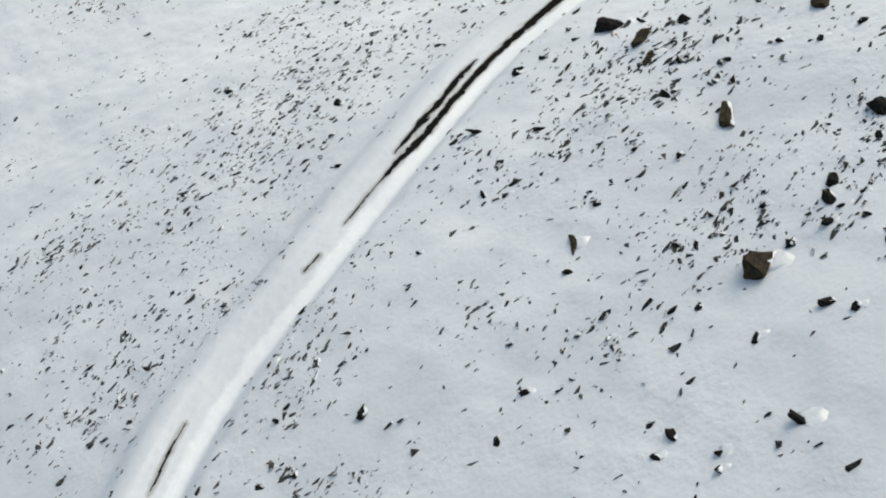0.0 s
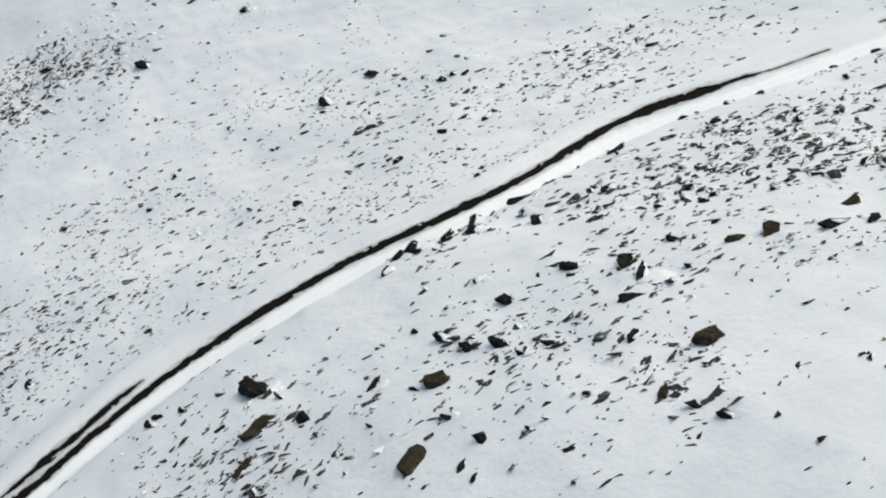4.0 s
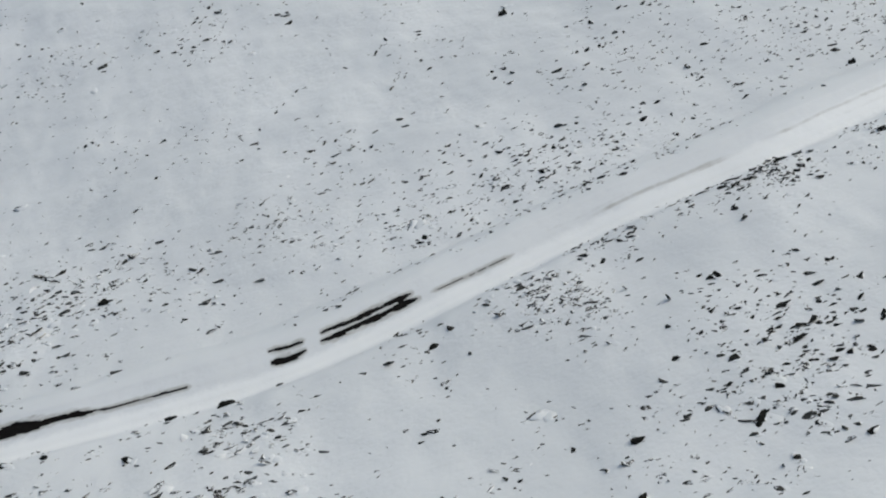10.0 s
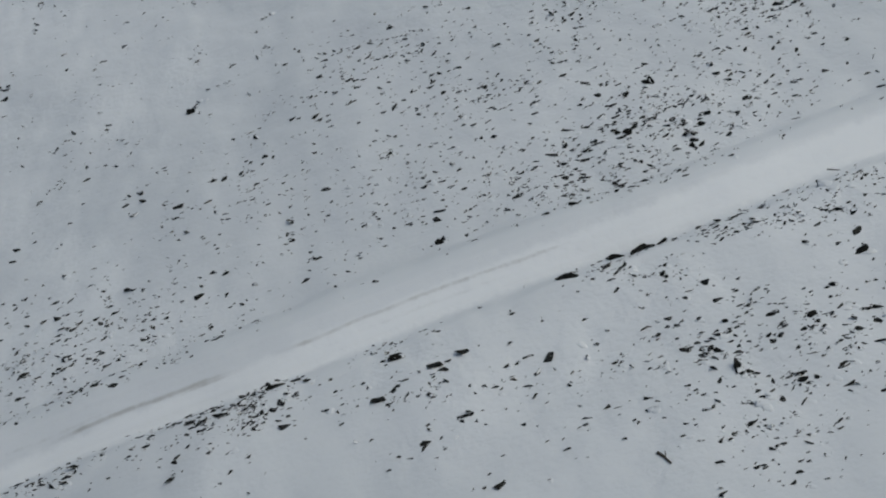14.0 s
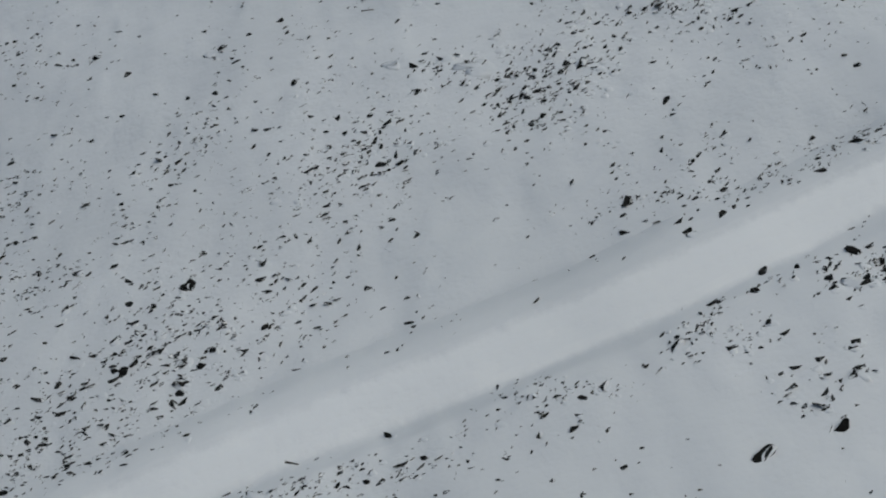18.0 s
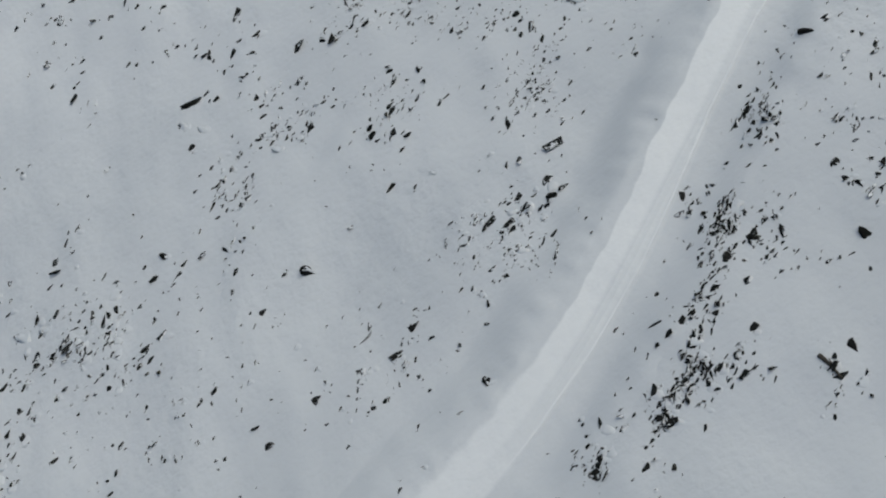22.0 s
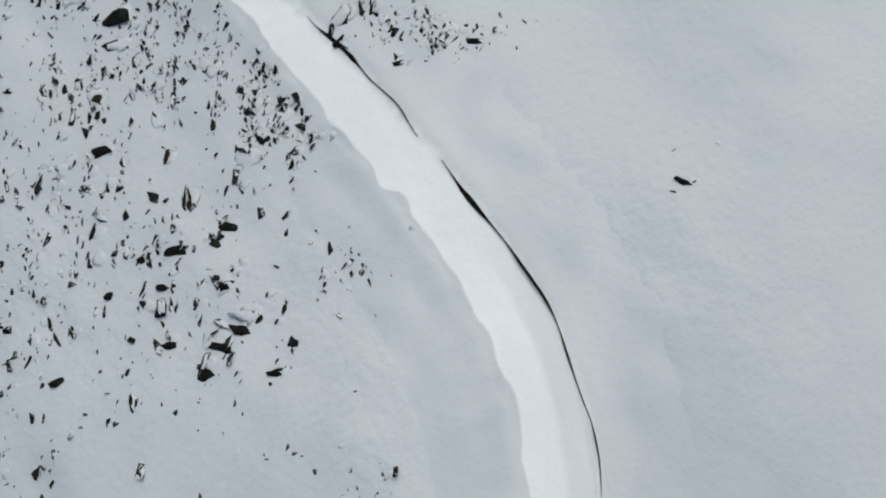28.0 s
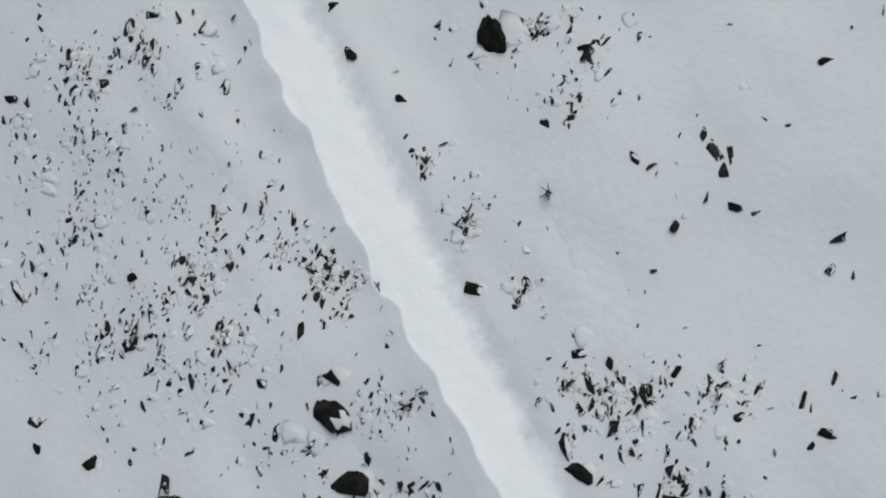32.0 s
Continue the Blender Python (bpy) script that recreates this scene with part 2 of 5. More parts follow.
raw = catmull(ROAD_LINE, 60)
STEP = 0.3
ROAD_S = np.arange(0, raw[-1, 2], STEP)
ROAD_XY = np.stack([np.interp(ROAD_S, raw[:, 2], raw[:, k]) for k in (0, 1)], 1)
tang = np.gradient(ROAD_XY, axis=0)
tang /= np.linalg.norm(tang, axis=1)[:, None]
ROAD_N = np.stack([-tang[:, 1], tang[:, 0]], 1)          # points down the slope
ROAD_Z = slope_z(ROAD_XY[:, 0], ROAD_XY[:, 1])


def along(x, y):
    """Station along the road and distance beside it (positive on the downhill side)."""
    x, y = np.ravel(x), np.ravel(y)
    c = ROAD_XY[::5]
    s, n = np.zeros(len(x)), np.zeros(len(x))
    for i in range(0, len(x), 20000):
        d = (x[i:i + 20000, None] - c[None, :, 0]) ** 2 + (y[i:i + 20000, None] - c[None, :, 1]) ** 2
        k = d.argmin(1)
        vx, vy = x[i:i + 20000] - c[k, 0], y[i:i + 20000] - c[k, 1]
        t = tang[::5][k]
        s[i:i + 20000] = ROAD_S[::5][k] + vx * t[:, 0] + vy * t[:, 1]
        n[i:i + 20000] = t[:, 0] * vy - t[:, 1] * vx
    return s, n


def smooth(a, b, v):
    k = np.clip((v - a) / (b - a), 0, 1)
    return k * k * (3 - 2 * k)


def ground_z(x, y, s=None, n=None):
    """Mountainside with snow relief, cut and filled along the road."""
    x, y = np.asarray(x, float), np.asarray(y, float)
    shape = x.shape
    x, y = x.ravel(), y.ravel()
    if s is None:
        s, n = along(x, y)
    far = np.maximum(np.abs(x + 5) - 228, np.abs(y - 32) - 90)
    base = slope_z(x, y) + 0.14 * waves(x, y, 14, 3) * (1 - smooth(5, 60, far)) + 0.05 * waves(x, y, 3.5, 5) * (1 - smooth(0, 8, far))
    zr = np.interp(s, ROAD_S, ROAD_Z)
    off = np.abs(n)
    late = smooth(320, 345, s)
    side = np.where(n > 0, smooth(2.0 - 0.7 * late, 6.0 - 0.8 * late, off), smooth(1.9 - 0.6 * late, 4.6 + 0.2 * late, off))
    lie = 0.06 * late                                     # deep drifts lean with the slope further on
    bed = zr * (1 - lie) + slope_z(x, y) * lie
    return (bed * (1 - side) + base * side).reshape(shape)


def snow_lift(n):
    """How much the drifted snow of the road strip stands above the ground sheet."""
    off = np.abs(n)
    return 0.14 * (1 - smooth(1.7, 2.9, off)) - 0.05 * smooth(5.0, 7.0, off)


def surface_z(x, y):
    s, n = along(x, y)
    return ground_z(x, y, s, n) + np.maximum(snow_lift(n), 0)


def mesh_object(name, verts, faces, mats, smooth_faces=True, parent=None):
    me = bpy.data.meshes.new(name)
    me.from_pydata([tuple(v) for v in verts] if not isinstance(verts, np.ndarray) else verts.tolist(), [], faces)
    for m in mats:
        me.materials.append(m)
    if smooth_faces:
        me.polygons.foreach_set("use_smooth", [True] * len(me.polygons))
    me.update()
    ob = new(name, me)
    if parent:
        ob.parent = parent
    return ob


def grid_faces(nx, ny):
    i, j = np.meshgrid(np.arange(nx - 1), np.arange(ny - 1), indexing="ij")
    a = (i * ny + j).ravel()
    return np.stack([a, a + ny, a + ny + 1, a + 1], 1).tolist()


# one sheet of ground, close-meshed along the road and coarse towards the horizon
def axis(lo, hi, step, far):
    core = np.arange(lo, hi + step, step)
    grow = step * 1.35 ** np.arange(1, 40)
    out = np.cumsum(grow)
    out = out[out < far]
    return np.r_[(lo - out)[::-1], core, core[-1] + out]


gx, gy = axis(-235, 225, 0.75, 3000), axis(-60, 125, 0.75, 3000)
GX, GY = np.meshgrid(gx, gy, indexing="ij")
gs, gn = along(GX, GY)
GZ = ground_z(GX, GY, gs, gn)
GZ -= (0.4 * (1 - smooth(3.8, 5.3, np.abs(gn)))).reshape(GX.shape)
ground = mesh_object("ground", np.stack([GX, GY, GZ], -1).reshape(-1, 3), grid_faces(len(gx), len(gy)), [SNOW])
tagged(ground, "snow-covered mountainside with wind-packed drifts", "snow slope", kind="structure")

# ---- the road ----
ACROSS = np.r_[np.arange(-7.1, -1.9, 0.4), np.arange(-1.9, 1.9, 0.1), np.arange(1.9, 7.2, 0.4)]


def bare(s, n):
    """Where wheel tracks or wind have laid the gravel open: more than 0 is bare."""
    rag = 0.08 * waves(s, n * 4, 3.0, 11) + 0.06 * waves(s, n * 6, 0.9, 12)

    def band(c, w):
        return w + rag * np.minimum(1, w * 2) - np.abs(n - c) - 0.03 - 2 * (1 - smooth(0, 0.12, w))

    def stretch(lo, hi, soft=2.1):
        return smooth(lo - soft, lo + soft, s) * (1 - smooth(hi - soft, hi + soft, s))
    left_at = np.interp(s, [26, 34, 67, 70, 74, 78, 82, 85, 170, 173, 175.5, 181, 185, 187], [0.1, 0.3, 0.4, 0.45, 0.37, 0.31, 0.6, 0.6, 1.18, 0.75, 0.84, 0.72, 0.63, 0.6])
    right_at = np.interp(s, [51, 54, 62, 67, 72, 78, 84, 90, 169, 173, 176, 181, 185, 191, 198], [-0.1, -0.25, -0.3, -0.43, -0.9, -0.8, -0.73, -0.65, -0.16, -0.5, -0.05, -0.1, -0.2, -0.42, -0.45])
    broad_at = np.interp(s, [88, 97, 105, 112, 120, 125, 130, 136, 141, 147, 152, 157, 164], [-0.65, -0.32, 0.0, -0.15, -0.18, -0.3, -0.18, 0.28, 0.54, 0.38, 0.42, 0.0, -0.1])
    left = np.maximum.reduce([0.18 * stretch(26, 34), 0.4 * stretch(69, 84, 3), 0.22 * stretch(171, 174.5, 1.0), 0.28 * stretch(176.2, 185.5, 1.2)])
    right = np.maximum.reduce([0.2 * stretch(51, 54, 0.8), 0.14 * stretch(57, 66, 2), 0.42 * stretch(65, 92, 4), 0.42 * stretch(171.2, 174, 0.9), 0.34 * stretch(176, 185.7, 1.2),
                               0.12 * stretch(186, 197, 3)])
    broad = np.maximum.reduce([0.52 * stretch(88, 143, 4), 0.72 * stretch(139, 151, 3), 0.4 * stretch(148, 155, 2), 0.17 * stretch(155, 164, 2)])
    return np.maximum.reduce([band(left_at, left), band(right_at, right), band(broad_at, broad)])


# how far the fresh, brightened snow reaches to either side of the middle
LEFT_STATIONS = [0, 60, 90, 185, 210, 235, 262, 290, 320, 335, 350, 360, 370, 380, 392, 402, 409, 417, 422, 431, 438, 449, 480]
TO_LEFT = [-1.1, -1.1, -0.9, -1.0, -0.6, 0.3, 1.3, 1.5, 1.2, 1.25, 0.85, 1.35, 1.2, 1.2, 1.2, 1.15, 1.15, 1.45, 1.15, 1.2, 1.7, 1.3, 1.4]
RIGHT_STATIONS = [0, 60, 90, 185, 210, 235, 262, 300, 311, 319, 325, 333, 340, 349, 355, 359, 365, 370, 380, 392, 402, 409, 415, 424, 480]
TO_RIGHT = [2.7, 2.9, 3.2, 3.2, 3.2, 2.6, 2.2, 2.8, 2.8, 2.2, 1.6, 1.6, 1.4, 1.55, 1.3, 1.0, 1.05, 1.3, 1.45, 1.62, 1.6, 1.4, 1.15, 1.0, 1.0]

SS, NN = np.meshgrid(ROAD_S, ACROSS, indexing="ij")
RX = ROAD_XY[:, 0][:, None] + ROAD_N[:, 0][:, None] * NN
RY = ROAD_XY[:, 1][:, None] + ROAD_N[:, 1][:, None] * NN
sf, nf = SS.ravel(), NN.ravel()
RZ = ground_z(RX.ravel(), RY.ravel(), sf, nf)
lumps = 0.025 * waves(sf, nf, 7.0, 21) + 0.008 * waves(sf, nf, 1.6, 22)
early = 1 - smooth(310, 335, sf)
crown = early * (0.07 * np.exp(-((np.abs(nf) - 1.9) / 0.45) ** 2) + 0.03 * np.exp(-(nf / 0.35) ** 2))
rt = np.interp(sf, RIGHT_STATIONS, TO_RIGHT)
old_ruts = smooth(336, 342, sf) * (1 - smooth(356, 364, sf))
crown += 0.035 * waves(sf, nf * 0.35, 1.5, 71) * smooth(1.25, 1.7, nf) * (1 - smooth(2.8, 4.2, nf)) * smooth(322, 340, sf)      # ripples on the bank
crown += 0.05 * old_ruts * (np.exp(-((nf + 0.6) / 0.12) ** 2) + np.exp(-((nf + 0.95) / 0.1) ** 2))
arc = np.hypot(sf - 381.8, nf - 0.2)
crown += (0.10 * np.exp(-((arc - 0.95) / 0.16) ** 2) - 0.05 * np.exp(-((arc - 0.65) / 0.16) ** 2)) * smooth(381.2, 381.9, sf)
crown += 0.10 * np.exp(-((nf + rt) / 0.10) ** 2) * smooth(332, 340, sf) * (1 - smooth(396, 402, sf))
snow_z = RZ + snow_lift(nf) + (lumps + crown) * (1 - smooth(2.6, 4.0, np.abs(nf)))
rv = np.stack([RX.ravel(), RY.ravel(), snow_z], 1)
na = len(ACROSS)
is_bare = bare(sf, nf) > 0
sheet = np.array(grid_faces(len(ROAD_S), na))
keep = ~(is_bare[sheet].sum(1) >= 3)
sheet = sheet[keep]
road_snow = mesh_object("road_snow", rv, sheet.tolist(), [ROAD_SNOW])
lf = np.interp(sf, LEFT_STATIONS, TO_LEFT)
soft_l = np.interp(sf, [0, 200, 300, 328, 345, 480], [0.7, 0.9, 1.0, 0.8, 0.18, 0.14])
soft_r = np.interp(sf, [0, 200, 300, 320, 338, 392, 402, 422, 440], [0.7, 0.9, 1.0, 0.9, 0.12, 0.12, 0.5, 1.1, 1.2])
scallop = 0.06 * waves(sf, sf * 0, 4.0, 23) + (0.05 + 0.04 * smooth(405, 412, sf)) * waves(sf, sf * 0, 1.8, 24)
inside = np.minimum((lf - nf + scallop) / soft_l, (nf + rt) / soft_r)
thin = np.clip(1 + bare(sf, nf) / 0.55, -3, 1)
for lo, hi, at, how in ((202, 223, -0.2, 0.75), (213, 223, -0.42, 0.8), (221, 252, 0.0, 0.6), (228, 246, -1.1, 0.36), (196, 214, 0.3, 0.4)):
    line = how * smooth(lo, lo + 5, sf) * (1 - smooth(hi - 6, hi, sf)) * np.exp(-((nf - at - 0.08 * waves(sf, sf * 0, 9, 40)) / 0.3) ** 2)
    thin = np.maximum(thin, line)
uvs = road_snow.data.uv_layers.new(name="across")
loops = np.zeros(len(road_snow.data.loops), int)
road_snow.data.loops.foreach_get("vertex_index", loops)
uvs.data.foreach_set("uv", np.stack([thin[loops], np.clip(inside[loops], -5, 5)], 1).ravel())
lit_layer = road_snow.data.uv_layers.new(name="bed_light")
# whiteness by station: fresh drift plus the brighter light on the level bed, as colour
lit_share = np.interp(sf, [0, 150, 200, 300, 345, 392, 404], [0.5, 0.4, 0.3, 0.3, 0.5, 0.65, 1.0])
late = smooth(330, 340, sf) * (1 - smooth(400, 408, sf))
lit_share *= 1 - 0.45 * late * smooth(0.2, 0.6, -nf)              # the uphill half greyer: packed snow, and the shading of its ruts as colour
lit_share = np.maximum(lit_share, 0.85 * late * np.exp(-((nf + rt - 0.08) / 0.09) ** 2))      # with a white line painting the light caught by the lip at its edge
lit_layer.data.foreach_set("uv", np.stack([lit_share[loops], lit_share[loops]], 1).ravel())
tagged(road_snow, "smooth drifted snow filling the mountain road", "snow", kind="structure")
inner = np.where(np.abs(ACROSS) < 2.0)[0]
gv = np.stack([RX[:, inner].ravel(), RY[:, inner].ravel(), (RZ.reshape(SS.shape)[:, inner]).ravel() + 0.02 * waves(SS[:, inner].ravel(), NN[:, inner].ravel(), 0.8, 31)], 1)
road = mesh_object("road", gv, grid_faces(len(ROAD_S), len(inner)), [GRAVEL])
tagged(road, "dark wet gravel road laid open in the wheel tracks", "road", kind="structure")


def dark_edge(stations, widths, offsets, seed):
    """A low dark ridge along the uphill edge of the road: half widths and offsets by station."""
    k = np.where((ROAD_S > stations[0]) & (ROAD_S < stations[-1]))[0]
    st = ROAD_S[k]
    w = np.interp(st, stations, widths) * (1 + 0.25 * waves(st, st * 0, 3, seed)) + 0.004
    mid = np.interp(st, stations, offsets) + 0.04 * waves(st, st * 0, 5, seed + 1)
    rows = []
    for dn, up in ((-1.0, -0.14), (-0.8, 0.03), (-0.2, 0.06), (0.5, 0.04), (1.0, -0.14)):
        n = mid + dn * w
        x, y = ROAD_XY[k, 0] + ROAD_N[k, 0] * n, ROAD_XY[k, 1] + ROAD_N[k, 1] * n
        z = ground_z(x, y, st, n) + snow_lift(n)
        rows.append(np.stack([x, y, z + 0.06 + up + 0.02 * waves(st, st * 0, 1.2, seed + 2)], 1))
    ob = mesh_object("dark_edge", np.stack(rows, 1).reshape(-1, 3), grid_faces(len(k), 5), [GRAVEL])
    tagged(ob, "thin dark ridge along the uphill side of the road", "road edge", kind="structure")


dark_edge([389, 391, 394, 397, 400, 403, 405, 406.7, 408.3, 410.2], [0.0, 0.010, 0.015, 0.03, 0.045, 0.05, 0.06, 0.12, 0.09, 0.0],
           [-1.66, -1.62, -1.62, -1.68, -1.5, -1.5, -1.5, -1.36, -1.3, -1.45], 61)
dark_edge([411.8, 413.5, 416.0, 416.8, 417.6, 418.4, 419.3, 420.2, 421.5], [0.0, 0.02, 0.024, 0.05, 0.14, 0.06, 0.15, 0.03, 0.0],
           [-1.33, -1.37, -1.27, -1.28, -1.23, -1.17, -1.1, -1.05, -1.1], 65)

# ---- rocks ----
def hull(rng, count, square=0.75):
    """An angular block with flat faces: the hull of a few points about a ball, pressed towards a box."""
    bm = bmesh.new()
    p = rng.normal(size=(count, 3))
    p /= np.linalg.norm(p, axis=1)[:, None]
    p = np.sign(p) * np.abs(p) ** square * rng.uniform(0.72, 1.05, (count, 1))
    for q in p:
        bm.verts.new(q)
    bmesh.ops.convex_hull(bm, input=bm.verts[:])
    bmesh.ops.delete(bm, geom=[v for v in bm.verts if not v.link_faces], context="VERTS")
    bmesh.ops.triangulate(bm, faces=bm.faces[:])
    return bm


def arrays(bm):
    bm.verts.index_update()
    v = np.array([tuple(p.co) for p in bm.verts])
    f = np.array([[q.index for q in p.verts] for p in bm.faces])
    bm.free()
    return v / np.ptp(v[:, 0]), f


def block(rng, wide, tall):
    """A boulder one metre long, split finely enough for chipped faces and for the snow that lies on it."""
    bm = hull(rng, 15)
    bmesh.ops.subdivide_edges(bm, edges=bm.edges[:], cuts=2, use_grid_fill=True)
    bmesh.ops.triangulate(bm, faces=bm.faces[:])
    v, f = arrays(bm)
    a, b = rng.normal(size=(2, 3)) * 5
    v *= 1 + 0.05 * np.sin(v @ a + rng.uniform(0, 6))[:, None] + 0.04 * np.sin(2.1 * v @ b + rng.uniform(0, 6))[:, None]
    v += rng.normal(0, 0.024, v.shape)
    return v * (1.0, wide / np.ptp(v[:, 1]), tall / np.ptp(v[:, 2])), f


def drift(rng, length, width, height):
    """A low mound of drifted snow, steep at the stone and running out on the lee side."""
    v = [(0.0, 0.0, height)]
    for r in (0.4, 0.75, 1.0):
        for k in range(8):
            a = 2 * math.pi * (k + 0.5 * (r == 0.75)) / 8
            q = r * (1 + 0.12 * rng.normal()) if r > 0.5 else r
            x = q * math.cos(a)
            v.append((x * length * (1.0 if x > 0 else 0.42), q * math.sin(a) * width * (1 - 0.25 * x), height * (1 - r * r) ** 1.5 - 0.05 * (r == 1.0)))
    return np.array(v)


DRIFT_FACES = [(0, 1 + k, 1 + (k + 1) % 8) for k in range(8)]
for ring in (1, 9):
    for k in range(8):
        p, q = ring + k, ring + (k + 1) % 8
        DRIFT_FACES += [(p, p + 8, q), (q, p + 8, q + 8)]
DRIFT_FACES = np.array(DRIFT_FACES)

SHAPES, CHIPS = [], []
shape_rng = np.random.RandomState(7)
for _ in range(48):
    chip = hull(shape_rng, shape_rng.randint(7, 11), 0.9)
    bmesh.ops.subdivide_edges(chip, edges=chip.edges[:], cuts=1)
    bmesh.ops.triangulate(chip, faces=chip.faces[:])
    sv, sf_ = arrays(chip)
    sv += shape_rng.normal(0, 0.035, sv.shape)
    sv *= (1.0, shape_rng.uniform(0.22, 0.58) / np.ptp(sv[:, 1]), shape_rng.uniform(0.22, 0.5) / np.ptp(sv[:, 2]))
    SHAPES.append((sv, sf_))
    cv, cf = arrays(hull(shape_rng, shape_rng.randint(7, 10), 0.9))
    cv *= (1.0, shape_rng.uniform(0.25, 0.6) / np.ptp(cv[:, 1]), shape_rng.uniform(0.2, 0.45) / np.ptp(cv[:, 2]))
    CHIPS.append((cv, cf))


def lie_of(x):
    """Which way most stones lie, in radians: frost and slope have turned them by and by."""
    return np.interp(x, [-160, -86, -29, 36, 68, 120, 166], [0.05, -0.3, -0.1, 0.0, 0.33, 0.38, 0.55])


def rock_field(name, x, y, size, seed, label, drifted=0.6, turn=None, shapes=SHAPES, stone=None):
    """Many small stones lying in the snow, one mesh."""
    rng = np.random.RandomState(seed)
    x, y, size = np.asarray(x, float), np.asarray(y, float), np.asarray(size, float)
    s, n = along(x, y)
    free = np.abs(n) > np.where(s > 330, 1.75, 2.5)
    if turn is not None:
        turn = np.radians(np.asarray(turn, float))[free]
    x, y, size = x[free], y[free], size[free]
    z = surface_z(x, y)
    gradx, grady = surface_z(x + 0.4, y) - surface_z(x - 0.4, y), surface_z(x, y + 0.4) - surface_z(x, y - 0.4)
    gradx, grady = gradx / 0.8, grady / 0.8
    V, F, at = [], [], 0
    for k in range(len(x)):
        sv, sf_ = shapes[rng.randint(len(shapes))]
        yaw = rng.normal(lie_of(x[k]), 0.4) if turn is None else turn[k]
        e = np.array(Euler((rng.normal() * 0.35, rng.normal() * 0.35, yaw)).to_matrix())
        v = (sv * size[k]) @ e.T
        v[:, 2] += 0.7 * (gradx[k] * v[:, 0] + grady[k] * v[:, 1])
        V.append(v + (x[k], y[k], z[k] + size[k] * rng.uniform(-0.16, 0.03)))
        F.append(sf_ + at)
        at += len(sv)
    ob = mesh_object(name, np.concatenate(V), np.concatenate(F).tolist(), [stone or ROCK], smooth_faces=False)
    # snow drifted up behind some of the stones
    pick = np.where(rng.uniform(size=len(x)) < drifted * np.where(x > 120, 0.5, 1.0))[0]
    nd = 25
    D = np.zeros((len(pick) * nd, 3))
    for i, k in enumerate(pick):
        v = drift(rng, size[k] * rng.uniform(0.6, 1.1), size[k] * rng.uniform(0.4, 0.7), size[k] * rng.uniform(0.04, 0.15) * (0.6 if x[k] > 120 else 1.0))
        a = rng.normal(-0.8, 0.35)
        v[:, :2] = v[:, :2] @ np.array([[math.cos(a), math.sin(a)], [-math.sin(a), math.cos(a)]])
        D[i * nd:(i + 1) * nd] = v + (x[k] + size[k] * rng.uniform(0.05, 0.2), y[k] - size[k] * rng.uniform(0.1, 0.22), z[k])
        D[i * nd:(i + 1) * nd, 2] += gradx[k] * v[:, 0] + grady[k] * v[:, 1]
    if len(pick):
        lee = mesh_object("snow_lumps", D, np.concatenate([DRIFT_FACES + nd * i for i in range(len(pick))]).tolist(), [SNOW])
        tagged(lee, "small humps of snow drifted against the rocks", "snow", kind="stuff")
    return tagged(ob, label, "rocks", kind="stuff")


seeds = iter(range(100, 100000))
LEE = np.array([0.52, -0.45, 0.72])                       # snow settles on top and on the lee side


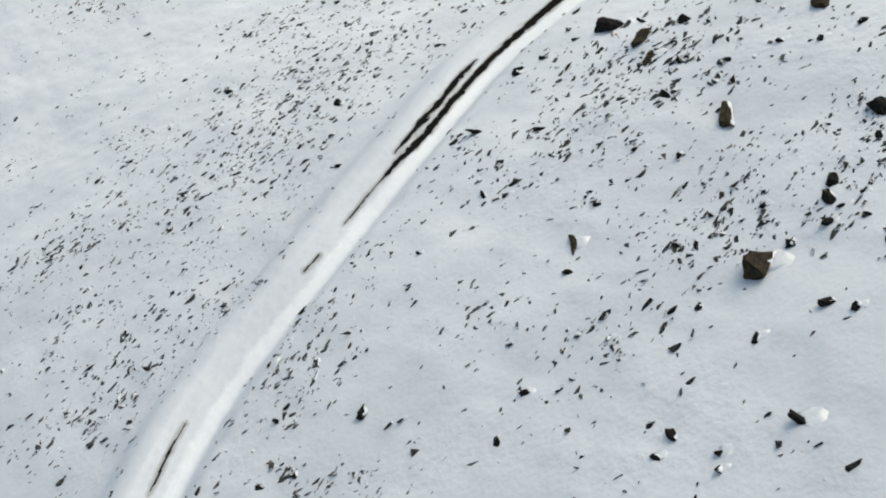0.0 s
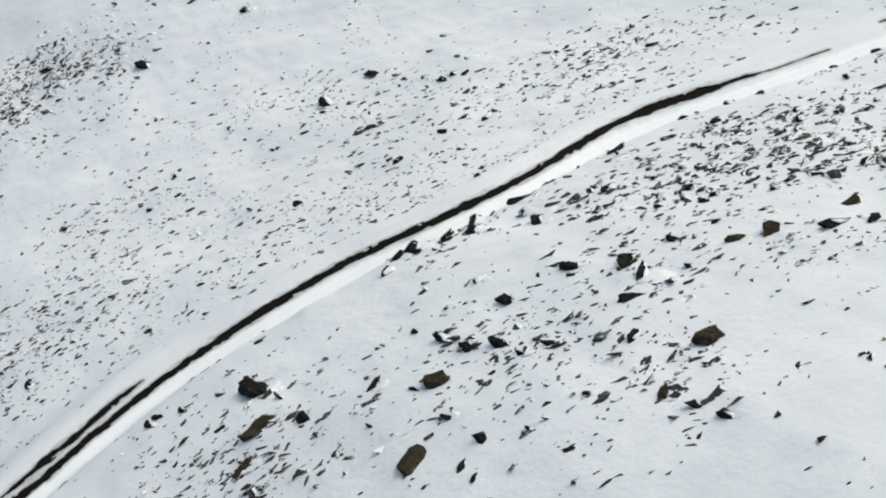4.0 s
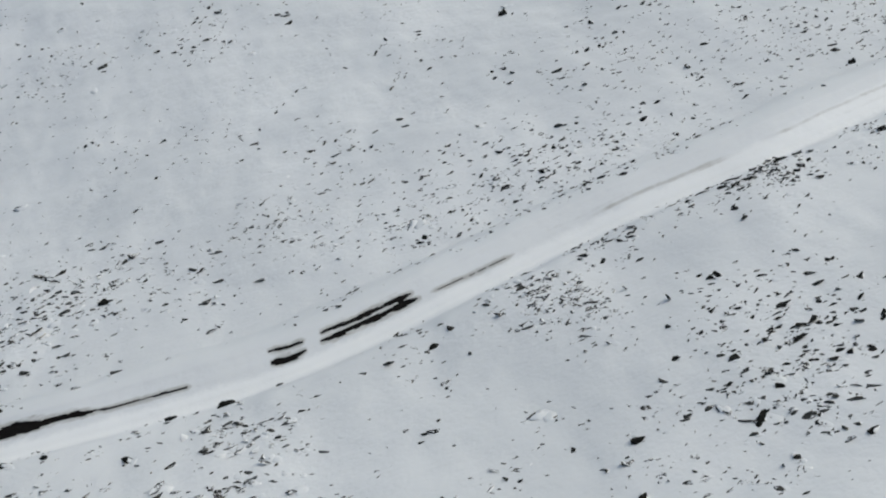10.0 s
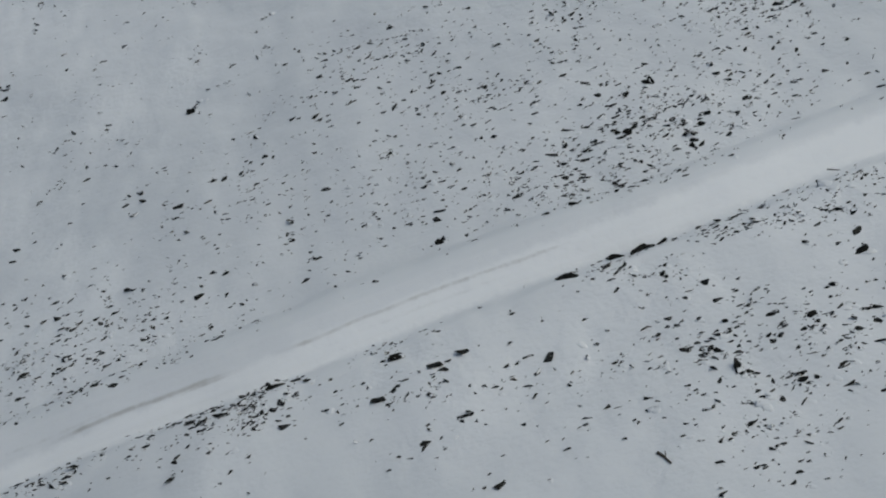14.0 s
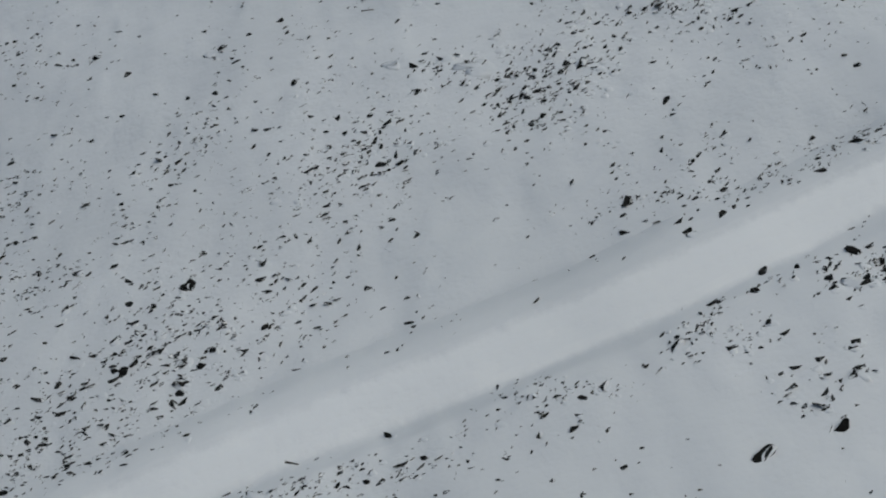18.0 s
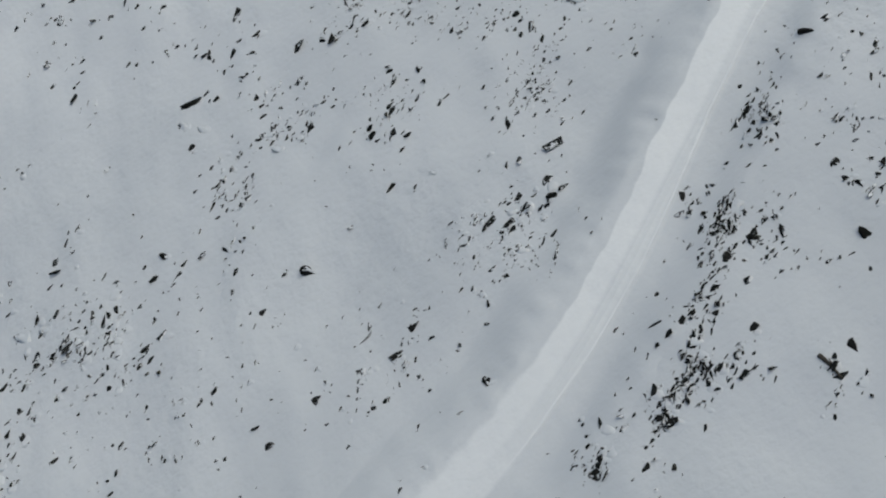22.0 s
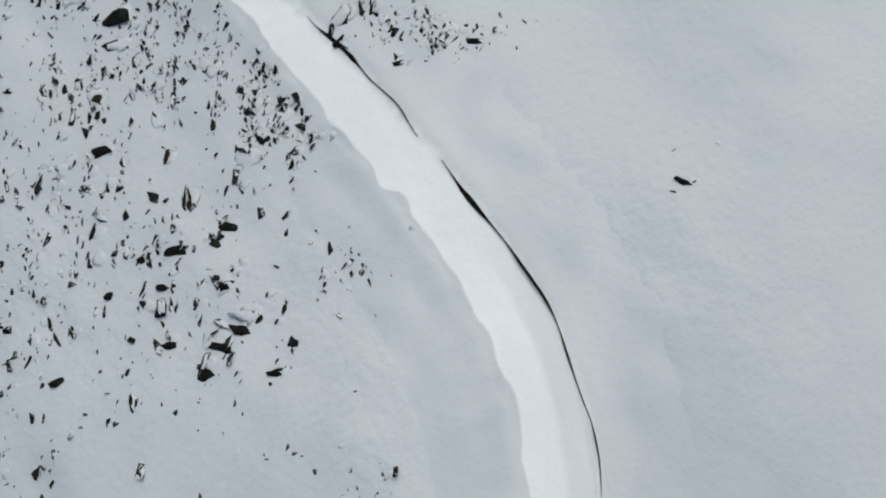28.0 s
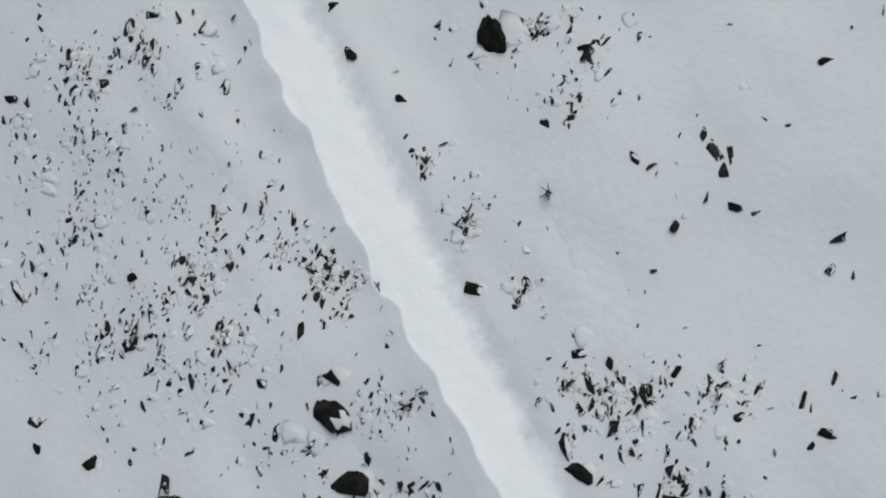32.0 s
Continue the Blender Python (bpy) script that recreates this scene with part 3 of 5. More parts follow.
def boulders(places, colour="dark grey", shape="angular", snow="little", name="boulder"):
    """Single rocks sunk into the snow: x, y, length, turn in degrees and width to length of each."""
    for x, y, size, turn, aspect in places:
        rng = np.random.RandomState(next(seeds))
        wide = max(aspect, 0.3) * 1.05
        v, f = block(rng, wide, wide * (rng.uniform(0.32, 0.5) if snow == "much" else rng.uniform(0.75, 1.0)))
        e = np.array(Euler((rng.normal() * 0.16, rng.normal() * 0.14, radians(turn))).to_matrix())
        v = (v * size) @ e.T
        z = float(surface_z(np.array([x]), np.array([y]))[0])
        thing = new(name)
        thing.location = (x, y, z - 0.04 * wide * size)
        what = "large" if size > 1.7 else "small" if size < 0.9 else "middling"
        worn = "under a cap of snow" if snow == "much" else "dusted with snow" if snow == "some" else "swept bare"
        capped = snow == "much"
        tagged(thing, f"{what} {colour} {shape} {name}, {worn}", name,
               group="boulders on the slope" if name == "boulder" else "small rocks on the slope")
        mesh_object("stone", v, f.tolist(), [BROWN_ROCK if colour == "brown" else BOULDER_ROCK], smooth_faces=False, parent=thing)
        # snow lying on the upper lee faces, thinning out at its edge
        nrm = np.zeros_like(v)
        tri = v[f]
        fn = np.cross(tri[:, 1] - tri[:, 0], tri[:, 2] - tri[:, 0])
        for k in range(3):
            np.add.at(nrm, f[:, k], fn)
        nrm /= np.linalg.norm(nrm, axis=1)[:, None] + 1e-9
        if np.mean((nrm * (v - v.mean(0))).sum(1)) < 0:
            nrm = -nrm
        lying = nrm @ LEE + 0.06 * rng.normal(size=len(v))
        limit = rng.uniform(0.25, 0.45) if capped else rng.uniform(0.62, 0.92) if snow == "some" else rng.uniform(0.74, 1.05)
        thick = size * wide
        c = v + nrm * (thick * np.clip((lying - limit) * 0.3, -0.10, 0.035))[:, None]
        if capped or (lying > limit).mean() > 0.03:
            cap = mesh_object("snow_cap", c, f.tolist(), [SNOW], parent=thing)
            tagged(cap, "cap of drifted snow")
        if capped or (size > 0.7 and rng.uniform() < 0.4):
            d = drift(rng, size * rng.uniform(0.45, 0.8), size * rng.uniform(0.4, 0.6), thick * rng.uniform(0.03, 0.08))
            a = rng.normal(-0.8, 0.3)
            d[:, :2] = d[:, :2] @ np.array([[math.cos(a), math.sin(a)], [-math.sin(a), math.cos(a)]]) + (0.3 * thick, -0.25 * thick)
            base_z = surface_z(x + d[:, 0], y + d[:, 1])
            d[:, 2] += base_z - thing.location.z
            tail = mesh_object("snow_drift", d, DRIFT_FACES.tolist(), [SNOW], parent=thing)
            tagged(tail, "drift of snow in the lee of the rock")


def single_rocks(places):
    x, y, size, turn = np.array(places).T
    rock_field("scattered_rocks", x, y, size, next(seeds), "dark single rocks poking out of the snow", turn=turn)


TALUS = 2.9


def rock_patches(places):
    """Patches of talus: middle, the two half widths, turn in degrees, how many stones and how long they are."""
    xs, ys, zs = [], [], []
    rng = np.random.RandomState(next(seeds))
    swept = places[0][0] > -45
    for x, y, a, b, turn, count, size in places:
        n = int(count * TALUS * (0.75 if x > 167 else 0.45 if x > 130 else 1.0))
        size *= 1.3 if x > 130 else 1.1 if swept else 1.0
        u, w = rng.normal(0, 0.52 * a, n), rng.normal(0, 0.52 * b, n)
        c, s = math.cos(radians(turn)), math.sin(radians(turn))
        qx, qy = x + u * c - w * s, y + u * s + w * c
        streak = waves(qx * 0.45 + qy * 0.3, qy * 1.3 - qx * 0.5, 2.6, 77) + rng.normal(0, 0.6, n) > -0.35
        xs.append(qx[streak])
        ys.append(qy[streak])
        zs.append((size * np.clip(rng.lognormal(-0.2, 0.5, n), 0.3, 2.0))[streak])
    rock_field("talus_rocks", np.concatenate(xs), np.concatenate(ys), np.concatenate(zs), next(seeds),
               "patch of small dark talus rocks swept bare by the wind" if swept else "patch of small dark talus rocks showing through thin snow",
               stone=SWEPT_ROCK if swept else ROCK)


boulders([(-96, 99.1, 3.3, -61, 0.5), (-137.5, 2.9, 3.2, -91, 0.65), (-114.7, -16.5, 2.97, 52, 0.35), (-103.4, -24.5, 2.8, -25, 0.4), (-141.1, -37.5, 2.77, -105, 0.7), (-110, 6.5, 2.68, 23, 0.5), (-116.4, 7.8, 2.6, 37, 0.6), (-108.2, 0.1, 2.52, 55, 0.4), (-152.9, -35.4, 2.42, 17, 0.5), (-152.4, -28.8, 2.4, -102, 0.6), (-117.7, -18, 2.35, -40, 0.4), (-77.9, 96, 2.33, -54, 0.6), (-126.8, -8.1, 2.3, -75, 0.45), (25.1, -8.7, 2.28, 15, 0.4), (-61.4, -17.9, 2.26, -35, 0.3), (-113.8, -14.3, 2.22, -106, 0.5), (-142.6, -40.3, 2.17, -81, 0.6), (-62.5, -18, 2.15, -52, 0.3), (-125.6, -13, 2.15, -75, 0.4), (-87.5, 27.9, 2.13, 0, 0.6)])
boulders([(-180, -37.4, 2.1, -79, 0.35), (-118, 8.1, 2.09, 29, 0.5), (-106.8, 113.5, 2.03, -29, 0.5), (-31.3, -33.6, 2.01, 23, 0.4), (18.5, -9.3, 1.94, -32, 0.35), (171.9, 56.6, 1.93, -77, 0.55), (-112.8, -13.6, 1.92, -105, 0.6), (105.5, 38.2, 1.91, -18, 0.35), (-135.6, -32.5, 1.85, 22, 0.4), (-87.5, -28.2, 1.84, -86, 0.4), (-126.8, -10.7, 1.82, -97, 0.5), (186.8, 61.8, 1.8, -100, 0.6), (-5.7, -7.6, 1.8, -8, 0.22), (-161.9, -29.8, 1.8, 60, 0.5), (71.8, -22, 1.8, 20, 0.5), (-64.5, 22.9, 1.77, -32, 0.5), (-59.9, -3, 1.76, -12, 0.5), (-138.2, -5.1, 1.75, -90, 0.6), (-96.9, -30.1, 1.71, -33, 0.4), (23.4, -8.6, 1.7, -22, 0.4)])
boulders([(23.2, -25.4, 1.7, 50, 0.4), (-102.1, -26.4, 1.68, 21, 0.5), (-112, 32.5, 1.66, -46, 0.5), (-121.6, -21.5, 1.64, 29, 0.5), (-83.4, -0.1, 1.63, -11, 0.6), (25.8, -8.8, 1.6, -22, 0.4), (-72.4, -23, 1.54, -48, 0.5), (38.2, -18.8, 1.53, 26, 0.5), (170.5, 54.5, 1.52, -50, 0.6), (-41.7, -34.7, 1.5, 32, 0.5), (27.2, -8.9, 1.44, 10, 0.4), (-160.1, -29, 1.44, 20, 0.7), (-126.1, -32.4, 1.41, -76, 0.5), (-88.4, -31, 1.41, -76, 0.5), (-126.2, -30.2, 1.39, -55, 0.4), (-59.9, -21.9, 1.36, -52, 0.6), (-71.7, -22.8, 1.33, -59, 0.5), (39.4, 14.2, 1.33, 46, 0.7), (159, 39.1, 1.33, -73, 0.25), (160, 39.5, 1.33, -78, 0.3)])
boulders([(100.7, -19.1, 1.32, 43, 0.5), (-2.9, 46.1, 1.32, -44, 0.6), (77, -22.2, 1.32, 30, 0.5), (161.8, 44, 1.32, -50, 0.35), (-124.2, -16.4, 1.27, -74, 0.5), (-38.3, -29.7, 1.27, 27, 0.6), (160.1, 38.7, 1.26, -75, 0.4), (105.1, 17, 1.26, -76, 0.6), (71.3, -11.6, 1.25, 38, 0.6), (169.1, 53.7, 1.25, -59, 0.5), (165.9, 70.8, 1.2, -117, 0.35), (-164, -30.7, 1.2, -40, 0.6), (-165.8, -29.1, 1.2, 20, 0.6), (85.7, -9.5, 1.2, -71, 0.6)])
boulders([(-89.3, 57.3, 2.73, -81, 0.6), (-154.3, 6.6, 2.65, -59, 0.3), (-111.2, 5, 2.58, 7, 0.5), (-81.3, 57.6, 2.23, -80, 0.6), (-113, 6.5, 2.21, 16, 0.6), (-92.3, 30.4, 2.1, -61, 0.5), (-114.8, -9.8, 2.04, -87, 0.7), (-153.9, -0.1, 1.95, -67, 0.4), (-79.5, 44.6, 1.95, -66, 0.5), (-147.2, 30.7, 1.89, -107, 0.5), (-120.9, -8.7, 1.81, -85, 0.6), (-100.1, 29.3, 1.8, 16, 0.5), (-120.3, 6.8, 1.77, 23, 0.6), (-139.7, -35.9, 1.75, 28, 0.5), (-91, -21.7, 1.74, 22, 0.5), (-144.3, 8.8, 1.72, -50, 0.5), (-77.2, 42.9, 1.72, 5, 0.5), (-65.2, 23.4, 1.57, 36, 0.6), (-150.1, -9.9, 1.54, -103, 0.5), (-134.2, -20.1, 1.54, -90, 0.5)], snow="some")
boulders([(-108.7, -14.5, 1.47, -83, 0.5), (-79.3, -6.1, 1.45, -18, 0.55), (-143.5, 9.3, 1.45, -62, 0.5), (-78, 44.4, 1.45, -16, 0.55), (-186.1, -6.5, 1.43, 13, 0.6), (-99, -9, 1.42, -23, 0.5), (3.5, -10.3, 1.42, -7, 0.55), (-171, -34.3, 1.4, -34, 0.6), (-111.9, 57.3, 1.4, -35, 0.55), (-112, 61.4, 1.39, -25, 0.55), (-155.5, -30, 1.39, 19, 0.5), (-91.4, 55.5, 1.38, -21, 0.55), (-116.4, 6.8, 1.38, -42, 0.5), (-67.4, 34.7, 1.38, -15, 0.5), (-69.4, -33.2, 1.37, 32, 0.5), (-81.8, -8, 1.37, 41, 0.5), (-119.2, 55.5, 1.36, -37, 0.55), (-105.3, -20.5, 1.36, -56, 0.5), (-141.6, -22.4, 1.35, -21, 0.5), (-183.2, -34, 1.34, -49, 0.4)], snow="some")
boulders([(-69.1, -5.2, 1.34, -53, 0.5), (-99.8, 31, 1.33, -19, 0.55), (-93.5, 87.1, 1.31, -24, 0.55), (-68.7, 34.6, 1.31, -18, 0.55), (-76.8, -27.8, 1.28, -100, 0.5), (-143.3, -19.9, 1.27, 9, 0.5), (-182.6, -30.4, 1.27, -122, 0.6), (-157.4, -15.7, 1.27, 15, 0.5), (-142, 54.3, 1.26, -52, 0.55), (-148.2, -15.1, 1.21, 15, 0.5), (-174.4, -31.4, 1.19, 14, 0.5), (-141.8, 55, 1.18, -61, 0.55), (33.8, 58.5, 1.18, -10, 0.55), (-172.3, -26.2, 1.17, 7, 0.5), (-64.5, -1.1, 1.16, -12, 0.55), (-192.5, -5.1, 1.16, 13, 0.5), (-99.8, -11.8, 1.16, -23, 0.55), (-163, 40.6, 1.15, -53, 0.55), (-181.6, -18.3, 1.14, -50, 0.6), (-86.6, 93.9, 1.13, -23, 0.55)], snow="some")
boulders([(-75.4, 0.6, 1.12, -11, 0.55), (-101.2, -12, 1.1, -37, 0.5), (-66.5, -8.6, 1.1, -11, 0.55), (-87.4, -16.3, 1.09, -10, 0.5), (-101.6, 52, 1.09, -22, 0.55), (-115.4, 54.6, 1.09, -25, 0.55), (-162.4, -2.6, 1.08, -28, 0.5), (-138.4, 67.5, 1.08, -44, 0.55), (-112.2, -18.7, 1.07, -55, 0.6), (-66.3, -36.1, 1.06, -110, 0.5), (-104.7, -15.6, 1.06, -25, 0.55), (-171.2, -36.3, 1.06, -51, 0.6), (-170.5, -14.3, 1.05, -59, 0.5), (-94.4, -7, 1.05, -14, 0.55), (-184.3, -34.6, 1.04, -7, 0.5), (-96.2, 5.8, 1.03, -24, 0.55), (-21.9, -18.3, 1.03, -74, 0.5), (2.4, 33.7, 1.02, -72, 0.5), (-129.2, 60.4, 1.02, -41, 0.55), (-79.8, -33.6, 1.02, -45, 0.5)], snow="some")
boulders([(-89.4, 16.7, 1.01, -16, 0.55), (-101.8, -8.3, 1.01, -24, 0.55), (-184.5, -30.4, 1.01, -98, 0.5), (-143.2, -16.5, 1, -58, 0.6), (-157, -11.5, 1, -10, 0.5), (-43.1, -9.1, 1, -11, 0.55), (-62.9, -22.6, 1, -12, 0.55), (-153.1, -32.8, 1, -78, 0.5), (-128.2, -23.5, 1, -78, 0.5), (-185.9, -19, 0.99, 20, 0.6), (-141.2, -35, 0.99, -126, 0.5), (69.4, 17.7, 0.99, -12, 0.55), (-97.7, 80.6, 0.99, -24, 0.55), (-188.7, 0.8, 0.99, -53, 0.55), (-23.2, -41.7, 0.99, 0, 0.5), (-147.5, 37.4, 0.99, -45, 0.55), (-126.6, -4.7, 0.98, -46, 0.55), (-173, -24.5, 0.98, -18, 0.5), (-84.7, -27, 0.98, -12, 0.55), (-169.9, 0.9, 0.97, -47, 0.55)], snow="some")
boulders([(72.8, 0.5, 0.96, -34, 0.5), (-165.8, -29.3, 0.96, -72, 0.6), (-158.6, 20.7, 0.95, -51, 0.55), (-161, -31.7, 0.95, -30, 0.35), (-194.5, -2.9, 0.95, -51, 0.7)], snow="some")
boulders([(-104.5, 5.7, 3.07, -14, 0.2), (-100.8, -1.7, 2.9, -5, 0.2), (-94.3, 3.2, 2.56, -15, 0.2), (-92.1, 5, 2.48, -1, 0.2), (-141.2, 52.7, 2.09, 36, 0.4), (-94.2, -17.6, 2.01, -46, 0.2), (-133.4, -7.5, 2.01, 18, 0.4), (-82.9, 4, 1.88, -23, 0.25), (-97.4, -4.3, 1.73, -26, 0.3), (-65.7, -22.5, 1.71, 14, 0.35), (-137.1, -0.5, 1.68, -73, 0.3), (-145.3, -8.8, 1.61, -106, 0.4), (-132.4, 9.7, 1.57, -20, 0.35), (-136.7, -20.9, 1.55, 26, 0.4), (-104.8, -6.5, 1.53, -6, 0.35), (-90.1, -3.6, 1.51, -51, 0.3), (-91.3, -19.6, 1.44, 15, 0.4), (-97.8, -16.1, 1.43, -14, 0.35), (-84.8, -8.5, 1.43, 23, 0.4), (64.8, 32.6, 1.41, -55, 0.4)], shape="slab-like", snow="some")
boulders([(-96.4, -13.3, 1.4, 7, 0.3), (-142, 7.4, 1.38, -72, 0.4), (-145.6, -13.2, 1.38, -68, 0.4), (-162.6, -0.4, 1.36, -118, 0.4), (-78.3, 2, 1.32, -24, 0.4), (-65.5, -25.9, 1.31, -29, 0.3), (-84.2, -3.6, 1.3, 9, 0.4), (-126, -15.5, 1.3, -81, 0.4), (-78.6, -10.5, 1.29, 7, 0.4), (-167.2, -21.4, 1.29, -88, 0.4), (-156.1, -35.1, 1.28, -76, 0.2), (-72, -18.6, 1.28, -33, 0.35), (-137, -22.4, 1.28, 28, 0.3), (-81.5, -31.9, 1.27, -55, 0.25), (-150.3, -6.1, 1.26, -59, 0.3), (-27.2, -38.9, 1.25, 1, 0.4), (-133.5, -16.1, 1.22, -59, 0.4), (-77.2, -19, 1.22, -58, 0.35), (-67.1, -20.8, 1.21, -30, 0.4), (-90, 2.3, 1.2, -12, 0.3)], shape="slab-like", snow="some")
boulders([(-86.2, -1.2, 1.19, -11, 0.4), (-96.1, -36.2, 1.19, -32, 0.4), (-77.8, -19.1, 1.19, -29, 0.4), (-99.1, -3.4, 1.16, -34, 0.4), (-116, -11, 1.13, -40, 0.4), (-102.4, -34.1, 1.13, -76, 0.4), (-67.8, -16.7, 1.13, -34, 0.4), (-167, -22.7, 1.12, 28, 0.4), (-103.4, -9.2, 1.12, -49, 0.4), (-132.3, -11, 1.09, -73, 0.4), (-65.7, -39.2, 1.04, -68, 0.4), (-163.9, -22.2, 1.04, -60, 0.4), (-78.2, -33.3, 1.04, -19, 0.4), (-136.7, -11.3, 1.03, -60, 0.4), (-83, -20.1, 1.03, -10, 0.3), (-142.5, -12.8, 1.01, -59, 0.4), (-68.7, -34.9, 1, -67, 0.4), (-162.7, -25.5, 0.99, -13, 0.4), (-82.1, -10.1, 0.98, -50, 0.4), (-163, -33.1, 0.98, -51, 0.4)], shape="slab-like", snow="some")
boulders([(-101.8, -17.8, 0.97, -36, 0.4), (161.2, 49, 0.97, -71, 0.4), (-74.2, -34.3, 0.97, -46, 0.4), (-52.7, -33.1, 0.94, -12, 0.4), (-67.4, -29.5, 0.94, -29, 0.3), (-162.1, -37.9, 0.92, -58, 0.4), (-132.3, -22.5, 0.92, -70, 0.4), (36.2, -26.1, 0.9, 9, 0.4)], shape="slab-like", snow="some")
boulders([(-152.8, -17.1, 4.23, 34, 0.25), (-137.7, -17.2, 3.36, 24, 0.45), (-140.5, -2.1, 3.16, 10, 0.4), (-71, -20.7, 3.14, -12, 0.4), (-99.2, -23.2, 3.02, -6, 0.35), (-168.4, -28.3, 3, -12, 0.8), (-143.9, -4.9, 2.59, 19, 0.4), (-167.8, -12.7, 2.45, 27, 0.35), (-107.7, -19.4, 2.25, -26, 0.4), (-130.9, -12, 2.19, -94, 0.8), (-120, -26.3, 2.14, -13, 0.7), (-106, -21, 2.04, 40, 0.6), (-102.6, -32.2, 1.9, -3, 0.5), (-150.4, -35.2, 1.84, 9, 0.6), (-126.4, -27.8, 1.82, 27, 0.5), (-135.4, -33, 1.63, 25, 0.5), (-77, -35.3, 1.61, 39, 0.7), (164, 45.1, 1.45, 23, 0.25), (-76.1, -36.3, 1.21, -12, 0.6), (157.9, 39.5, 1.2, 17, 0.4)], colour="brown")
boulders([(69.8, 29, 3.56, -38, 0.25), (-106.2, 2.5, 3.53, -42, 0.35), (62.7, 34.6, 2.02, -26, 0.4), (-68.1, 56.9, 2, -55, 0.8), (-35.3, 9.6, 1.99, 39, 0.6), (-75.5, -16.2, 1.99, 32, 0.5), (77, 41.7, 1.9, -40, 0.4), (-41.5, -22.7, 1.85, -31, 0.6), (84, -12.3, 1.74, -36, 0.5), (41.4, -10.5, 1.73, -36, 0.6), (34.9, -26.3, 1.54, -9, 0.4), (-118.9, -3.6, 1.52, -1, 0.5), (160.8, 39, 1.43, -57, 0.4), (175.2, 42.4, 1.41, 10, 0.6), (-25.1, -39, 1.35, 1, 0.6), (85.2, 31.1, 1.33, -29, 0.5), (66.5, 54.7, 1.32, -15, 0.4), (81.8, 37.6, 1.28, 2, 0.6), (-92, -38.9, 1.28, -31, 0.5), (81.1, 29.4, 1.28, -21, 0.4)], snow="much")
boulders([(-1.2, 48, 1.22, -44, 0.7), (73, 32.1, 1.21, -39, 0.5), (76.7, -2.9, 1.16, -21, 0.5), (130.1, 19.4, 1.16, -48, 0.6), (103.9, 36.7, 1.12, -52, 0.7), (45.9, 49, 1.11, -39, 0.6), (68.6, 51, 1.1, -39, 0.6), (167.8, 50.8, 1.09, -102, 0.5)], snow="much")
boulders([(164.1, 51.1, 1.17, -41, 0.45), (187.8, 38.3, 1.16, 24, 0.4), (154.4, 42.2, 1.15, 32, 0.4), (140.6, 37.5, 1.15, -61, 0.6), (161.4, 40.6, 1.13, -46, 0.5), (176.9, 48.3, 1.1, -79, 0.45), (174.3, 42.4, 1.1, 20, 0.25), (175.3, 42, 1.09, 4, 0.2), (157.5, 39.2, 1.03, -66, 0.6), (177.2, 49.2, 1.03, -114, 0.4), (163.9, 42.2, 1.01, -72, 0.5), (136.6, 4.9, 1.01, -56, 0.4), (159.4, 35.9, 0.99, -66, 0.4), (136.5, -7.7, 0.98, 35, 0.45), (172.9, 57.7, 0.97, -95, 0.5), (158.9, 43.2, 0.96, 26, 0.6), (164.8, 59.4, 0.96, -65, 0.4), (186, 37.4, 0.92, -28, 0.7), (164.8, 53.7, 0.92, 17, 0.4), (174.4, 23.4, 0.92, -95, 0.35)], name="rock")
boulders([(161.6, 65.6, 0.91, 35, 0.35), (153.2, 46.9, 0.91, -46, 0.5), (179.5, 44, 0.9, 31, 0.25), (176.2, 41.1, 0.89, 23, 0.35), (157.7, 41.9, 0.89, -56, 0.5), (176.6, 35.4, 0.88, -77, 0.4), (129.4, -6.7, 0.86, -81, 0.7), (156.5, 8.2, 0.82, -61, 0.6), (185.2, 37.5, 0.81, -39, 0.6), (178.3, 45.2, 0.81, -60, 0.6), (174, 41.4, 0.8, -86, 0.4), (178.2, 45.7, 0.8, 31, 0.3), (163.1, 63.4, 0.78, -30, 0.7), (159.9, 43.7, 0.76, -62, 0.5), (144.2, 48, 0.75, -63, 0.7), (179.1, 55.6, 0.75, -61, 0.6), (174, 41.7, 0.74, 4, 0.6), (78.5, 22.9, 1.18, 51, 0.7), (160.5, 45.7, 0.73, -45, 0.6), (170.1, 63.5, 0.73, 2, 0.5)], name="rock")
boulders([(172, 76.3, 0.72, -42, 0.5), (-22.3, -18.2, 1.15, -25, 0.5), (32.9, 6.8, 1.13, 54, 0.6), (183.8, 44.3, 0.7, 31, 0.3), (30.5, -23.3, 1.11, -3, 0.6), (-96.5, -31.3, 1.1, -52, 0.5), (37, 2.4, 1.08, -31, 0.4), (53.4, 38, 1.07, 53, 0.6), (91.7, -0.1, 1.07, -36, 0.6), (-2.2, 46.9, 1.07, 51, 0.6), (131.3, -4.4, 0.67, -82, 0.5), (168.2, 42.9, 0.67, -107, 0.5), (182.7, 65.6, 0.67, -99, 0.6), (-8.9, 8.3, 1.05, 6, 0.6), (183.5, 43, 0.65, -72, 0.6), (123.6, -4.4, 0.65, -18, 0.6), (183.6, 67.5, 0.65, -53, 0.8), (175.5, 38.9, 0.64, 23, 0.4), (178.4, 69, 0.64, 37, 0.4), (153.9, 51.2, 0.64, -65, 0.7)], name="rock")
